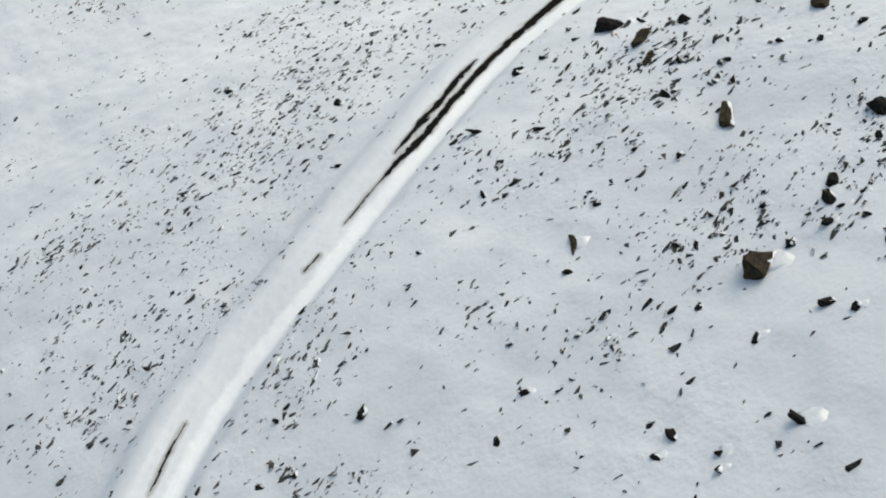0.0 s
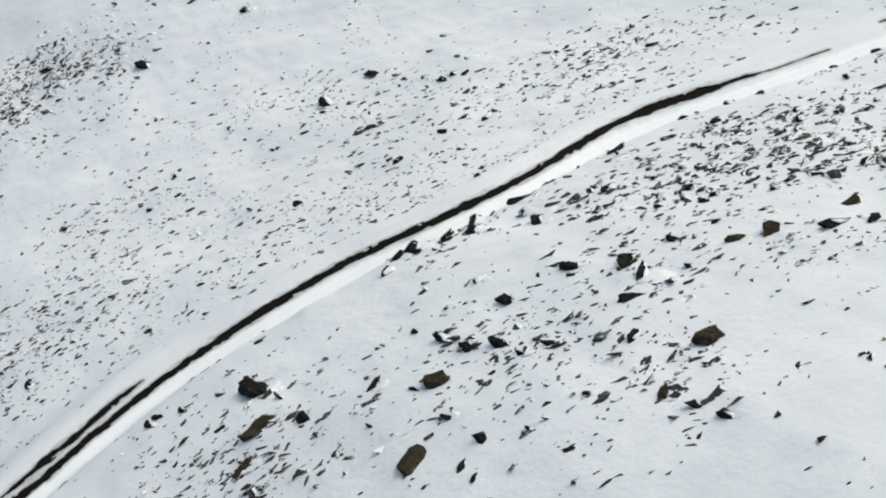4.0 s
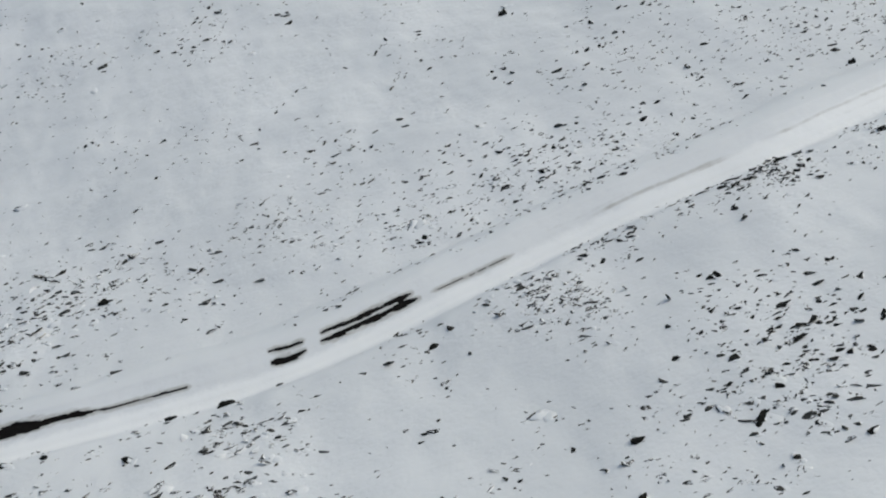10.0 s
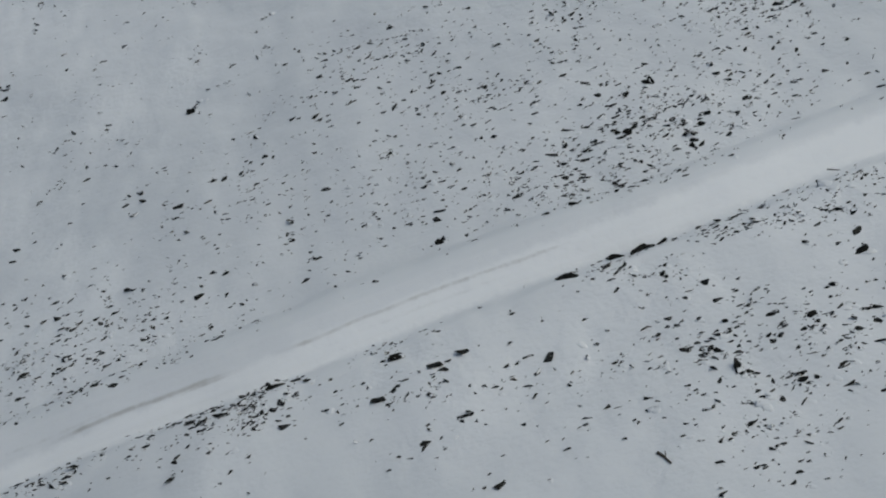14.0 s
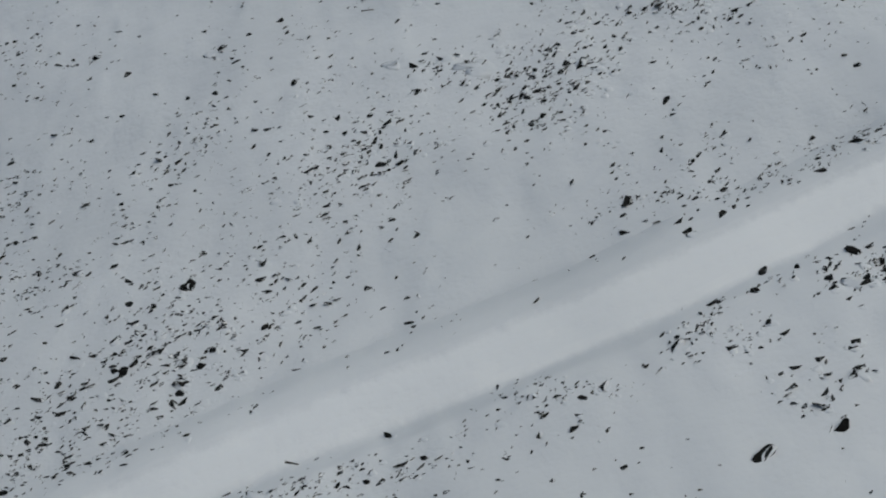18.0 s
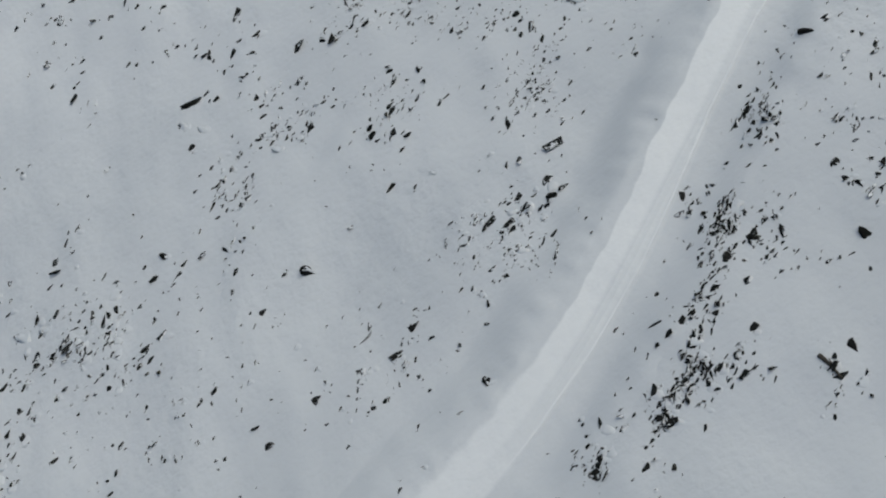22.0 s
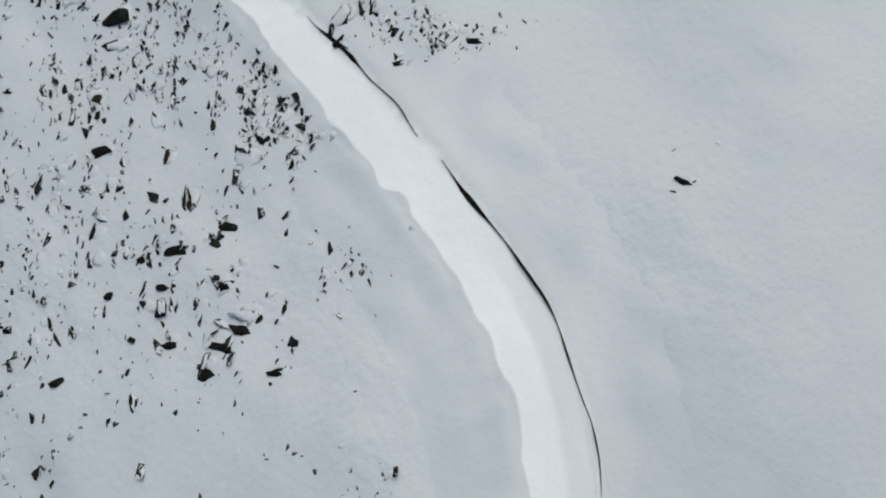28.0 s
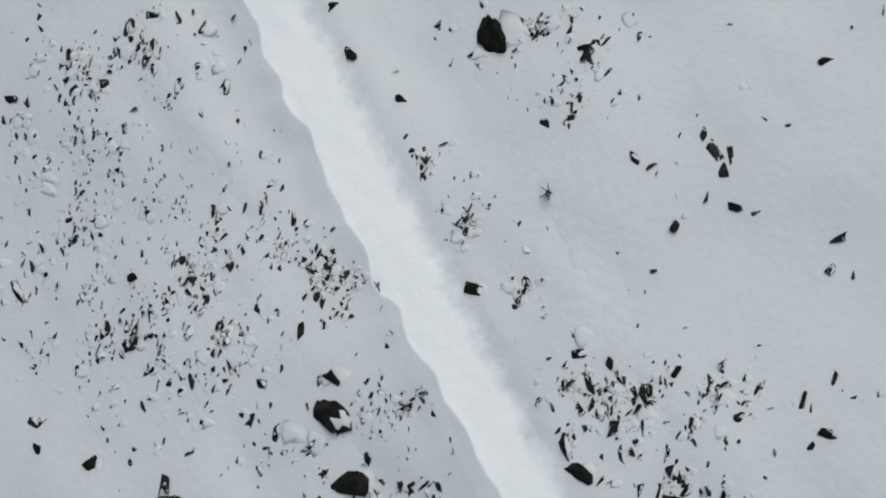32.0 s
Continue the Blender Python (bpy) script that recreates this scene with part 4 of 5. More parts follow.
boulders([(158.8, 15.2, 0.63, -53, 0.5), (174.2, 38.4, 0.63, -51, 0.4), (164.4, 58.1, 0.63, -81, 0.6), (153.9, 51.7, 0.63, -61, 0.6), (178.9, 45.1, 0.62, 15, 0.5), (53.7, -20.6, 0.98, -28, 0.35), (23.4, -0.8, 0.98, -30, 0.6), (28.5, -21.8, 0.98, -3, 0.5), (158.1, 46.5, 0.61, -66, 0.7), (178.7, 73.5, 0.61, -52, 0.5), (187.4, 50.4, 0.61, -66, 0.5), (92.4, -16.1, 0.96, -31, 0.9), (-8.6, -8.1, 0.96, 25, 0.2), (-162.3, -30.8, 0.96, -30, 0.5), (139.5, 7, 0.6, -46, 0.7), (96, -10.5, 0.95, -56, 0.4), (63.9, 28.7, 0.95, 16, 0.6), (51, -9.2, 0.95, -36, 0.5), (177.9, 43.7, 0.59, -47, 0.5), (179.9, 51.1, 0.59, -29, 0.6)], name="rock")
boulders([(193.3, 51.4, 0.59, -53, 0.6), (-7.4, -35.2, 0.94, 4, 0.8), (188.5, 58.6, 0.59, -53, 0.5), (170.7, 59.8, 0.58, -60, 0.6), (39.2, 4.3, 0.93, -44, 0.7), (181.7, 48.1, 0.58, 5, 0.4), (-18.1, -35.4, 0.92, -43, 0.5), (63, 48.4, 0.91, -39, 0.7), (-21.6, 7.5, 0.91, -58, 0.8), (182.6, 62.8, 0.57, -71, 0.7), (88.4, -12.8, 0.91, 3, 0.5), (36.6, 1.5, 0.91, -44, 0.7), (177, 42, 0.56, -11, 0.4), (135.2, -5.6, 0.56, 31, 0.6), (144.4, 2.6, 0.56, -59, 0.6), (57.7, 14, 0.89, 19, 0.4), (186.7, 37.1, 0.56, -102, 0.6), (38.9, 14, 0.89, -45, 0.7), (33, 7.3, 0.89, 0, 0.5), (72.7, 17.9, 0.88, 58, 0.6)], name="rock")
boulders([(134.4, 22.1, 0.55, -23, 0.7), (184.9, 38.1, 0.54, -82, 0.6), (34.4, 10.8, 0.87, -45, 0.7), (114.1, 22.4, 0.86, 24, 0.5), (161, 38.2, 0.54, -1, 0.5), (143.6, 40.2, 0.54, -62, 0.7), (137, 21.5, 0.53, -61, 0.8), (180.2, 48.7, 0.53, -116, 0.5), (177.8, 46.3, 0.53, 26, 0.4), (-8.2, -9.1, 0.84, 10, 0.25), (-25.4, 32.1, 0.84, -59, 0.7), (170, 67, 0.52, -50, 0.7), (23.3, -23, 0.83, -32, 0.6), (156.9, 44, 0.52, -66, 0.7), (11.8, 1.7, 0.82, -30, 0.8), (108.3, -9, 0.82, 48, 0.5), (143.3, 6.6, 0.51, 15, 0.6), (84.1, 43.3, 0.82, -41, 0.6), (97.3, 27.7, 0.82, -44, 0.7), (76.6, -2.3, 0.81, -1, 0.5)], name="rock")
boulders([(100.9, -10.9, 0.79, -10, 0.7), (-28.2, -31.9, 0.79, -43, 0.6), (-35.5, 6.7, 0.78, -55, 0.7), (28.3, -9.3, 0.78, -35, 0.5), (34, -21.2, 0.77, -17, 0.6), (25.5, -20.6, 0.77, -33, 0.5), (81.7, -9, 0.75, 58, 0.5), (86.7, -11.4, 0.73, 55, 0.5), (32.2, 7.6, 0.72, -44, 0.7), (109.7, 1.3, 0.71, -65, 0.7), (119.6, 8.2, 0.71, -21, 0.6), (12.4, 1.9, 0.7, -49, 0.7), (98.4, -20.3, 0.69, -31, 0.6), (78.1, -9.5, 0.69, -32, 0.7), (90.6, -17.2, 0.68, -30, 0.6), (35.3, 45.4, 0.67, -40, 0.7), (1.7, 6.8, 0.63, -58, 0.7), (42.6, 43.2, 0.63, -39, 0.7), (37.6, 27, 0.63, -36, 0.7), (48.6, -12.5, 0.62, -29, 0.6)], name="rock")
boulders([(119.8, 38.6, 0.61, -37, 0.6), (46.4, 38.1, 0.59, -38, 0.7), (53.7, -17.5, 0.57, -29, 0.6), (116.2, 33.3, 0.57, -56, 0.7), (108.6, -6.5, 0.5, -38, 0.6)], name="rock")
boulders([(175.9, 41.5, 0.88, 31, 0.4), (165.3, 47.4, 0.88, 11, 0.35), (-100.1, -35.9, 1.17, -51, 0.5), (-134.1, -35.9, 1.12, -19, 0.8), (166.3, 53, 0.69, -58, 0.7), (167.8, 45.8, 0.59, 23, 0.5), (162.1, 50.8, 0.55, -64, 0.7)], colour="brown", name="rock")
boulders([(179.9, 49.1, 1.03, -61, 0.6), (158.7, 40.1, 1.02, 21, 0.3), (122.7, 29.9, 0.89, -57, 0.6), (179.9, 54.6, 0.82, -61, 0.6), (-32.6, -31, 1.09, -50, 0.6), (88.8, -11.9, 1.07, -9, 0.8), (87, 30, 1.05, -29, 0.5), (22.6, -29.2, 1.04, -31, 0.5), (84.4, 6.7, 1.02, -11, 0.5), (162.8, 40.6, 0.63, 23, 0.5), (101.5, 23.6, 1.01, -45, 0.5), (105, 35.1, 0.99, -52, 0.7), (48.1, 20.7, 0.97, 30, 0.7), (11.7, 62.3, 0.93, -39, 0.8), (97.5, -17.7, 0.93, -9, 0.5), (16.4, -25.9, 0.92, -10, 0.5), (108.5, 28, 0.92, -52, 0.6), (167.8, 33.2, 0.54, -81, 0.6), (129.7, 2.5, 0.54, 14, 0.6), (37.4, 2.3, 0.8, -36, 0.5)], snow="much", name="rock")
boulders([(146.1, 7.3, 0.49, -61, 0.6), (90.6, -7.4, 0.79, 14, 0.3), (134.9, -2.4, 0.48, -19, 0.5), (93.3, -18.5, 0.67, -30, 0.6), (115.5, 16, 0.5, -52, 0.6)], snow="much", name="rock")
single_rocks([(-155.8, -31.7, 0.82, -28), (-157.2, -35.4, 0.67, -76), (-165.3, -9.1, 0.63, -46), (-164.1, -10.3, 0.76, -46), (-141.2, -29, 0.81, -66), (-159.6, -34.8, 0.84, 18), (-158.7, -36.4, 0.88, -99), (-158.5, -38.2, 0.72, -59), (-143.6, -19.2, 0.63, -47), (-143.2, -15.7, 0.72, -48), (-149.4, -25.2, 0.46, -46), (-154.9, -26.8, 0.7, -45), (-157.4, -25, 0.82, -45), (-159.4, -27.1, 0.56, -45), (-159.2, -32.8, 0.65, -44), (-152.2, -33.8, 0.64, -45), (-177, -31.3, 0.89, 5), (-192, 3.4, 0.91, -18), (-179.4, -26.5, 0.74, -79), (-175.4, -34.4, 0.4, -50), (-176.8, 24, 0.7, -58), (-159, -9.4, 0.66, -56), (-162.6, 41.8, 0.83, -61), (-183.6, -7, 0.51, -52), (-167.4, -0.5, 0.56, -55)])
single_rocks([(-172.9, -14.6, 0.48, -52), (-174.8, -18.8, 0.59, -51), (-187.2, -30.1, 0.56, -48), (-186.3, -26.1, 0.53, -49), (-185.9, 2.9, 0.73, -53), (-157.8, 8.9, 0.71, -58), (-155, 7.7, 0.79, -58), (-183.2, -3.1, 0.46, -52), (-175.2, -27.3, 0.53, -51), (-174.6, -35.6, 0.53, -50), (-172.2, -36.1, 0.66, -50), (-188.9, 28.6, 0.74, -58), (-192, 20.6, 0.78, -56), (-124, -18.3, 0.93, -81), (-138.6, -33.3, 0.94, -70), (-137.4, -38.7, 0.77, -52), (-142, -32.6, 0.81, 15), (-134.6, -7.6, 0.93, -18), (-134.6, -28.5, 0.79, -5), (-133.3, -29.1, 0.8, -5), (-132.9, -30.5, 0.85, -19), (-131.9, -31.9, 0.84, -19), (-120.3, 1.5, 0.83, -35), (-129.5, 50.6, 0.84, -41), (-129.3, 74.5, 0.83, -40)])
single_rocks([(-158.8, 21.2, 0.76, -44), (-147.1, 2.9, 0.71, -42), (-148.8, -5.8, 0.79, -41), (-117.5, -14.3, 0.92, -33), (-101.7, -30, 0.88, -52), (-85.6, 15.4, 0.92, -15), (-47.7, 47.2, 0.9, -66), (-85.3, 41.9, 0.83, -19), (-76.1, 21.4, 0.88, -16), (-72.3, 11.7, 0.74, -14), (-58.2, -31.1, 0.94, -13), (-58.8, -4.1, 0.93, -12), (-71.7, -38.6, 0.64, -12), (-64.3, -36.3, 0.87, -13), (-46.3, -34.2, 0.85, -78), (3.6, 18.3, 0.48, -10), (-64.9, -1.7, 0.85, -10), (-69.7, -5.4, 0.61, -9), (-62.5, -14.2, 0.85, -10), (-66, -17.7, 0.73, -10), (-69, -15.9, 0.92, -9), (-43.8, -9.3, 0.51, -13), (-46.8, -12.3, 0.41, -13), (-47.2, -22.5, 0.37, -12), (-39.8, -25.6, 0.67, -13)])
single_rocks([(-33.3, -28.2, 0.51, -14), (-34.3, -32.6, 0.63, -14), (-19.3, -19.8, 0.58, -11), (-15.9, -21.5, 0.8, 32), (-9.7, -28.6, 0.67, -10), (-14.2, -30, 0.54, -10), (-24, -32.1, 0.73, -43), (-27.8, -36.6, 0.37, -11), (3.2, -13.5, 0.65, -7), (12.9, -10.8, 0.8, -5), (-3.5, -32, 0.65, 5), (-16.7, -31.7, 0.47, -9), (-11.9, -34.9, 0.55, -8), (-5.8, -37.3, 0.46, -8), (36.4, 15.5, 0.6, -1), (33.4, 2.1, 0.54, -2), (1.7, 34.8, 0.51, -9), (1.8, -31.6, 0.58, -38), (7.9, -27.9, 0.44, -6), (1.9, -23, 0.38, -6), (3.9, -26.3, 0.51, -6), (6.3, -24.3, 0.38, -6), (-7.4, -23.3, 0.5, -8), (-4.8, -26.3, 0.35, -7), (-35.3, 7.1, 0.54, -11)])
single_rocks([(-37.4, 15.8, 0.38, -11), (-30.8, 7.3, 0.72, -11), (-26.7, 2.3, 0.6, -11), (22.9, -18.9, 0.81, 41), (25.3, -16, 0.81, -2), (29.1, -27.1, 0.73, -3), (33.8, -28.5, 0.75, -64), (31.6, -26.4, 0.7, 9), (19, -26, 0.65, -3), (37.4, -12.5, 0.56, -2), (38.4, 16.6, 0.72, -19), (42, 1.9, 0.65, 0), (45.5, 13.7, 0.57, -38), (56.7, 14.9, 0.43, 1), (58.5, 14.6, 0.49, 1), (0.9, 6.7, 0.65, -37), (1.8, 35.8, 0.54, -8), (48.3, -10.8, 0.43, -1), (15.9, -21.7, 0.54, -3), (24.8, -27, 0.46, -3), (30.7, -27.5, 0.53, -3), (31.8, -29.5, 0.53, -3), (35.1, -29.6, 0.47, -3), (24, -28.3, 0.58, -17), (20.1, -26.5, 0.58, -3)])
single_rocks([(41, -11.2, 0.55, -2), (59.6, -18.1, 0.53, 10), (50.5, -16.4, 0.4, -2), (74, -11.1, 0.68, 44), (71.9, -13.5, 0.44, -1), (75.3, 0.1, 0.82, -1), (40.6, 1.9, 0.39, -2), (41.6, 1.5, 0.47, -2), (38.9, 16.8, 0.53, -2), (58.2, 14.2, 0.63, 15), (62, 12.6, 0.45, -35), (58.4, 9.7, 0.34, -34), (53.2, 28.2, 0.39, -1), (57, 22.8, 0.47, -1), (74.7, 23.8, 0.68, -2), (75.9, 23.2, 0.68, -2), (53, 35.8, 0.51, -2), (74.9, 13.7, 0.9, 13), (83.7, 6.9, 0.73, 12), (86.4, 2.6, 0.59, -2), (81.2, 0.1, 0.48, -35), (35.7, -1.7, 0.52, -2), (21.5, 13.3, 0.42, -4), (47.7, -20.3, 0.44, -2), (51.5, -23.4, 0.43, -2)])
single_rocks([(69.2, -21.6, 0.4, -1), (63.6, -16.6, 0.37, -29), (25.5, 2, 0.46, -3), (20.9, -0.9, 0.52, -3), (22.7, 19.1, 0.44, -4), (41.1, 7.8, 0.49, -2), (45.7, 5.3, 0.4, -2), (56.6, 2.5, 0.65, -93), (53.3, 9.9, 0.57, -69), (99.5, -11.3, 0.7, -34), (95.8, -6, 0.49, -35), (96.7, -13.2, 0.84, -67), (111.7, 4.5, 0.49, -42), (115.1, 10.5, 0.4, -15), (78.7, -9.2, 0.75, -9), (79.8, -8.8, 0.42, -9), (72.2, 17.7, 0.85, 47), (92.8, 35.8, 0.62, -15), (88.5, 25.9, 0.78, 62), (88, -2.1, 0.51, -10), (77.8, 6, 0.35, -11), (71.7, 9.2, 0.37, -11), (75.6, 5.4, 0.28, -10), (61.5, 12.4, 0.31, -11), (62.8, 2.5, 0.49, -10)])
single_rocks([(104.1, -0.1, 0.31, -12), (107.5, 0.9, 0.44, -12), (105.4, 18.6, 0.3, -15), (102.6, 0.2, 0.27, -12), (82.9, -9.3, 0.6, -9), (85.5, -11.1, 0.47, -9), (114.5, 21, 0.4, 17), (120.7, 20.4, 0.48, 30), (128.9, 13.5, 0.37, -56), (104.6, 29.8, 0.52, 18), (133.8, -5.1, 0.34, -52), (134, -5.5, 0.31, -30), (131.3, -5, 0.32, -29), (131.4, -3.9, 0.32, -30), (124, -0.1, 0.44, 35), (126.4, -4.7, 0.41, -18), (125.1, -5.3, 0.41, -49), (123.9, -1.5, 0.34, -29), (124.5, -2.3, 0.34, -29), (133.6, 4.7, 0.47, -55), (128.9, 0.1, 0.33, 3), (137.3, -5.2, 0.37, 22), (140, -0.6, 0.35, -31), (126.5, -5.7, 0.35, 33), (128, -8.5, 0.31, -110)])
single_rocks([(131.1, -10.1, 0.27, -28), (133.1, -10.5, 0.36, -50), (132.3, -10.3, 0.37, -50), (132, -6.8, 0.35, 12), (128.9, -4, 0.27, 23), (147.3, 8.2, 0.41, -61), (148.3, 6.6, 0.34, -61), (143.8, 7.9, 0.27, -34), (119.2, 9.4, 0.48, -51), (118, 28.8, 0.38, -36), (103.5, 33.8, 0.41, -34), (121.5, 30.7, 0.54, -25), (110, 33, 0.67, -24), (112.5, 29, 0.39, -35), (106.5, 44.9, 0.83, -95), (133.3, -0.4, 0.27, -31), (133.7, -1.5, 0.27, -31), (131.7, -0.7, 0.34, -31), (126.3, 0.3, 0.35, -30), (127.5, 0.2, 0.3, -30), (126.4, 1.5, 0.42, -51), (124.9, -1.7, 0.34, -29), (123.4, -1.2, 0.4, -29), (126.9, -1.8, 0.29, -30), (124.2, -3.4, 0.34, -29)])
single_rocks([(132.3, 2.6, 0.4, -32), (131.5, 3.1, 0.3, -32), (133.8, 3.5, 0.27, -32), (133.8, -2.5, 0.27, -30), (132.6, -3.7, 0.27, -30), (143.5, -0.4, 0.27, -32), (142.3, -2.7, 0.27, -31), (117.8, 8.3, 0.29, -31), (118.3, 7.3, 0.4, -31), (117.1, 9.6, 0.3, -32), (113.8, 16, 0.33, -33), (130.1, 31.6, 0.34, -60), (133.4, 28.4, 0.28, -38), (114.3, 18.6, 0.34, -34), (111.3, 21.4, 0.29, -34), (160.9, 11.1, 0.34, -64), (152.6, 12, 0.4, -99), (152, 10.1, 0.34, -60), (150.7, 11, 0.27, -40), (156.8, 5.7, 0.34, -61), (159.5, 6.3, 0.34, -62), (161.8, 7.4, 0.27, -41), (146.3, 23, 0.4, 2), (143.4, 28.2, 0.34, -43), (143.3, 27.6, 0.28, -43)])
single_rocks([(154.7, 20.8, 0.34, -63), (162.8, 25.4, 0.38, -66), (157, 36.4, 0.41, 27), (161, 14.3, 0.27, -42), (160, 14.1, 0.27, -42), (159.1, 14.2, 0.27, -42), (159.7, 13.7, 0.27, -42), (162.1, 10.3, 0.27, -42), (157.7, 6.5, 0.27, -40), (156.1, 5.6, 0.27, -39), (155.2, 4.5, 0.27, -39), (160.9, 7.3, 0.27, -41), (153.2, 11.1, 0.27, -40), (153.7, 10.2, 0.27, 22), (151.6, 10.7, 0.27, -40), (151.8, 9.5, 0.27, -40), (150, 10.7, 0.27, -39), (152.8, 18.8, 0.27, -42), (152.6, 19, 0.27, -42), (157.1, 32.7, 0.48, 27), (158.3, 31.1, 0.28, -45), (157.7, 30.1, 0.27, -45), (157.6, 28.5, 0.32, -44), (156.1, 29, 0.33, -44), (155.4, 28.3, 0.32, -44)])
single_rocks([(152, 35.8, 0.42, -45), (151.7, 34.9, 0.42, -45), (156.1, 34.1, 0.35, -45), (143.9, 37.7, 0.38, -45), (141.5, 39.2, 0.39, -44), (141.8, 36.4, 0.27, -44), (138.3, 39.4, 0.33, -44), (136.7, 41.8, 0.48, -44), (138.4, 30.2, 0.61, -42), (136.6, 31.9, 0.37, -42), (141.8, 24.5, 0.38, -42), (141.7, 22.8, 0.54, -41), (147.3, 48.2, 0.47, -46), (147.5, 47, 0.4, -46), (152.7, 44.5, 0.39, -46), (152.1, 44.3, 0.32, -46), (173.9, 23.6, 0.38, -74), (174.6, 23, 0.27, -43), (176.4, 23, 0.27, -43), (175.5, 24.5, 0.27, -43), (174.5, 37.9, 0.44, 1), (176.3, 36.4, 0.48, -34), (175.3, 37.8, 0.38, -34), (175.3, 35.9, 0.31, -76), (175.9, 40, 0.43, -46)])
single_rocks([(176.4, 39.1, 0.41, -57), (176.8, 38.1, 0.27, -46), (177, 40.5, 0.48, 12), (177, 44.3, 0.46, 1), (178.3, 33.7, 0.36, -105), (178.6, 33.2, 0.27, -46), (162, 41.6, 0.62, -62), (167.9, 43.5, 0.65, 23), (159.5, 53.9, 0.92, -79), (161.9, 54, 0.52, -26), (156, 48.6, 0.59, -61), (157.6, 48.9, 0.67, -50), (166.6, 30.4, 0.34, 0), (161.8, 44.8, 0.61, -45), (160.6, 47.2, 0.53, -45), (157.8, 52.8, 0.57, -46), (152.9, 50, 0.73, -45), (154.8, 44.9, 0.38, -44), (154.2, 43.7, 0.54, -44), (163, 36, 0.35, -114), (160.6, 31.8, 0.31, -42), (164.8, 35.1, 0.36, -44), (165.2, 35.7, 0.27, -44), (169.6, 40.2, 0.37, -45), (165.1, 37.8, 0.37, -44)])
single_rocks([(164.6, 34.6, 0.31, -43), (169.2, 44.1, 0.34, -46), (169.7, 41.3, 0.33, -46), (171.3, 47, 0.43, 24), (169, 51.3, 0.52, -47), (170.2, 49, 0.36, -47), (162.7, 54.1, 0.39, -46), (152.5, 50.3, 0.59, -45), (179.3, 49.4, 0.48, -29), (178.7, 44.6, 0.41, -29), (177.4, 47.2, 0.47, -29), (176.5, 47.2, 0.45, -60), (178.7, 43.8, 0.4, -17), (183, 44.9, 0.46, -40), (181.8, 46.6, 0.36, -18), (170.1, 64.9, 0.3, -41), (186.3, 38.7, 0.3, -39), (175.8, 34.4, 0.47, -96), (181.5, 34.5, 0.34, -59), (183.8, 43.9, 0.38, 30), (183.5, 44.5, 0.36, -40), (173.4, 50.6, 0.45, -40), (174.8, 59, 0.47, -41), (175.6, 57.1, 0.37, -41), (169.4, 58.4, 0.49, -41)])
single_rocks([(168.5, 63, 0.41, -41), (166.8, 63.2, 0.51, -41), (171.8, 52.5, 0.37, -40), (173, 49.1, 0.4, -40), (173.6, 51.2, 0.45, -40), (164.7, 49.8, 0.38, -39), (161.7, 52.9, 0.45, -39), (168.1, 39.5, 0.33, -37), (168.5, 38.1, 0.32, -36), (169, 41.7, 0.39, -38), (167.1, 42.7, 0.3, -37), (163.3, 43.3, 0.55, -37), (171.1, 44.4, 0.42, -38), (170.5, 45.2, 0.34, -39), (178.1, 51.6, 0.35, -40), (179.2, 51.1, 0.3, -40), (182.8, 45.9, 0.41, -40), (182.9, 44.9, 0.28, -40), (180.2, 47.2, 0.37, -40), (179.5, 47.4, 0.29, -40), (178.5, 44.7, 0.37, -39), (177.1, 46.3, 0.42, -40), (176.5, 47.3, 0.38, -40), (178.3, 42.8, 0.28, -39), (177.5, 41.4, 0.28, -39)])
single_rocks([(176.5, 38.6, 0.27, -38), (174.5, 40, 0.32, -38), (177.1, 36.2, 0.3, -38), (177.5, 34.9, 0.36, -37), (171.5, 75.1, 0.47, -51), (174.7, 73.8, 0.46, -52), (188.3, 59.5, 0.48, 33), (181.4, 47.3, 0.3, -108), (179.5, 44.7, 0.31, 31), (179.9, 44.3, 0.62, 36), (187.7, 49.7, 0.33, -29), (190.4, 51.6, 0.35, -73), (190.7, 50.9, 0.3, -30), (191, 52.9, 0.27, -30), (190.8, 53.1, 0.27, -30), (192.4, 54.9, 0.34, -53), (187.3, 53, 0.27, -30), (186, 51.6, 0.27, -30), (181.5, 55, 0.48, -98), (179.5, 59, 0.35, -50), (179.1, 56.2, 0.38, -30), (179, 57.4, 0.27, 32), (181, 62.5, 0.4, 32), (185.6, 63.7, 0.35, -32), (185.9, 63.3, 0.38, -32)])
single_rocks([(188.3, 60.5, 0.29, -32), (178.8, 52.2, 0.51, 32), (179, 51.8, 0.45, -29), (178.6, 51.7, 0.27, -29), (183.7, 47.5, 0.27, -28), (184.2, 46.6, 0.3, -28), (183.1, 48.9, 0.27, -29), (183.8, 51.1, 0.41, -29), (184.3, 50.8, 0.35, -29), (184.9, 50, 0.27, -29), (182.8, 51.3, 0.27, -29), (183.5, 52.5, 0.32, -30), (180.1, 52.9, 0.36, -29), (179, 54.1, 0.27, -30), (183.9, 57.9, 0.33, -109), (172.4, 65.1, 0.38, 9), (176.5, 71.5, 0.39, -52), (166.2, 64.7, 0.69, -31), (165.4, 61.6, 0.66, 30), (168, 60.7, 0.55, -30), (175.9, 60.1, 0.4, -31), (176.1, 63.8, 0.33, -31), (168, 68.3, 0.41, -49), (171, 60.7, 0.42, -30), (164.1, 68.3, 0.48, -31)])
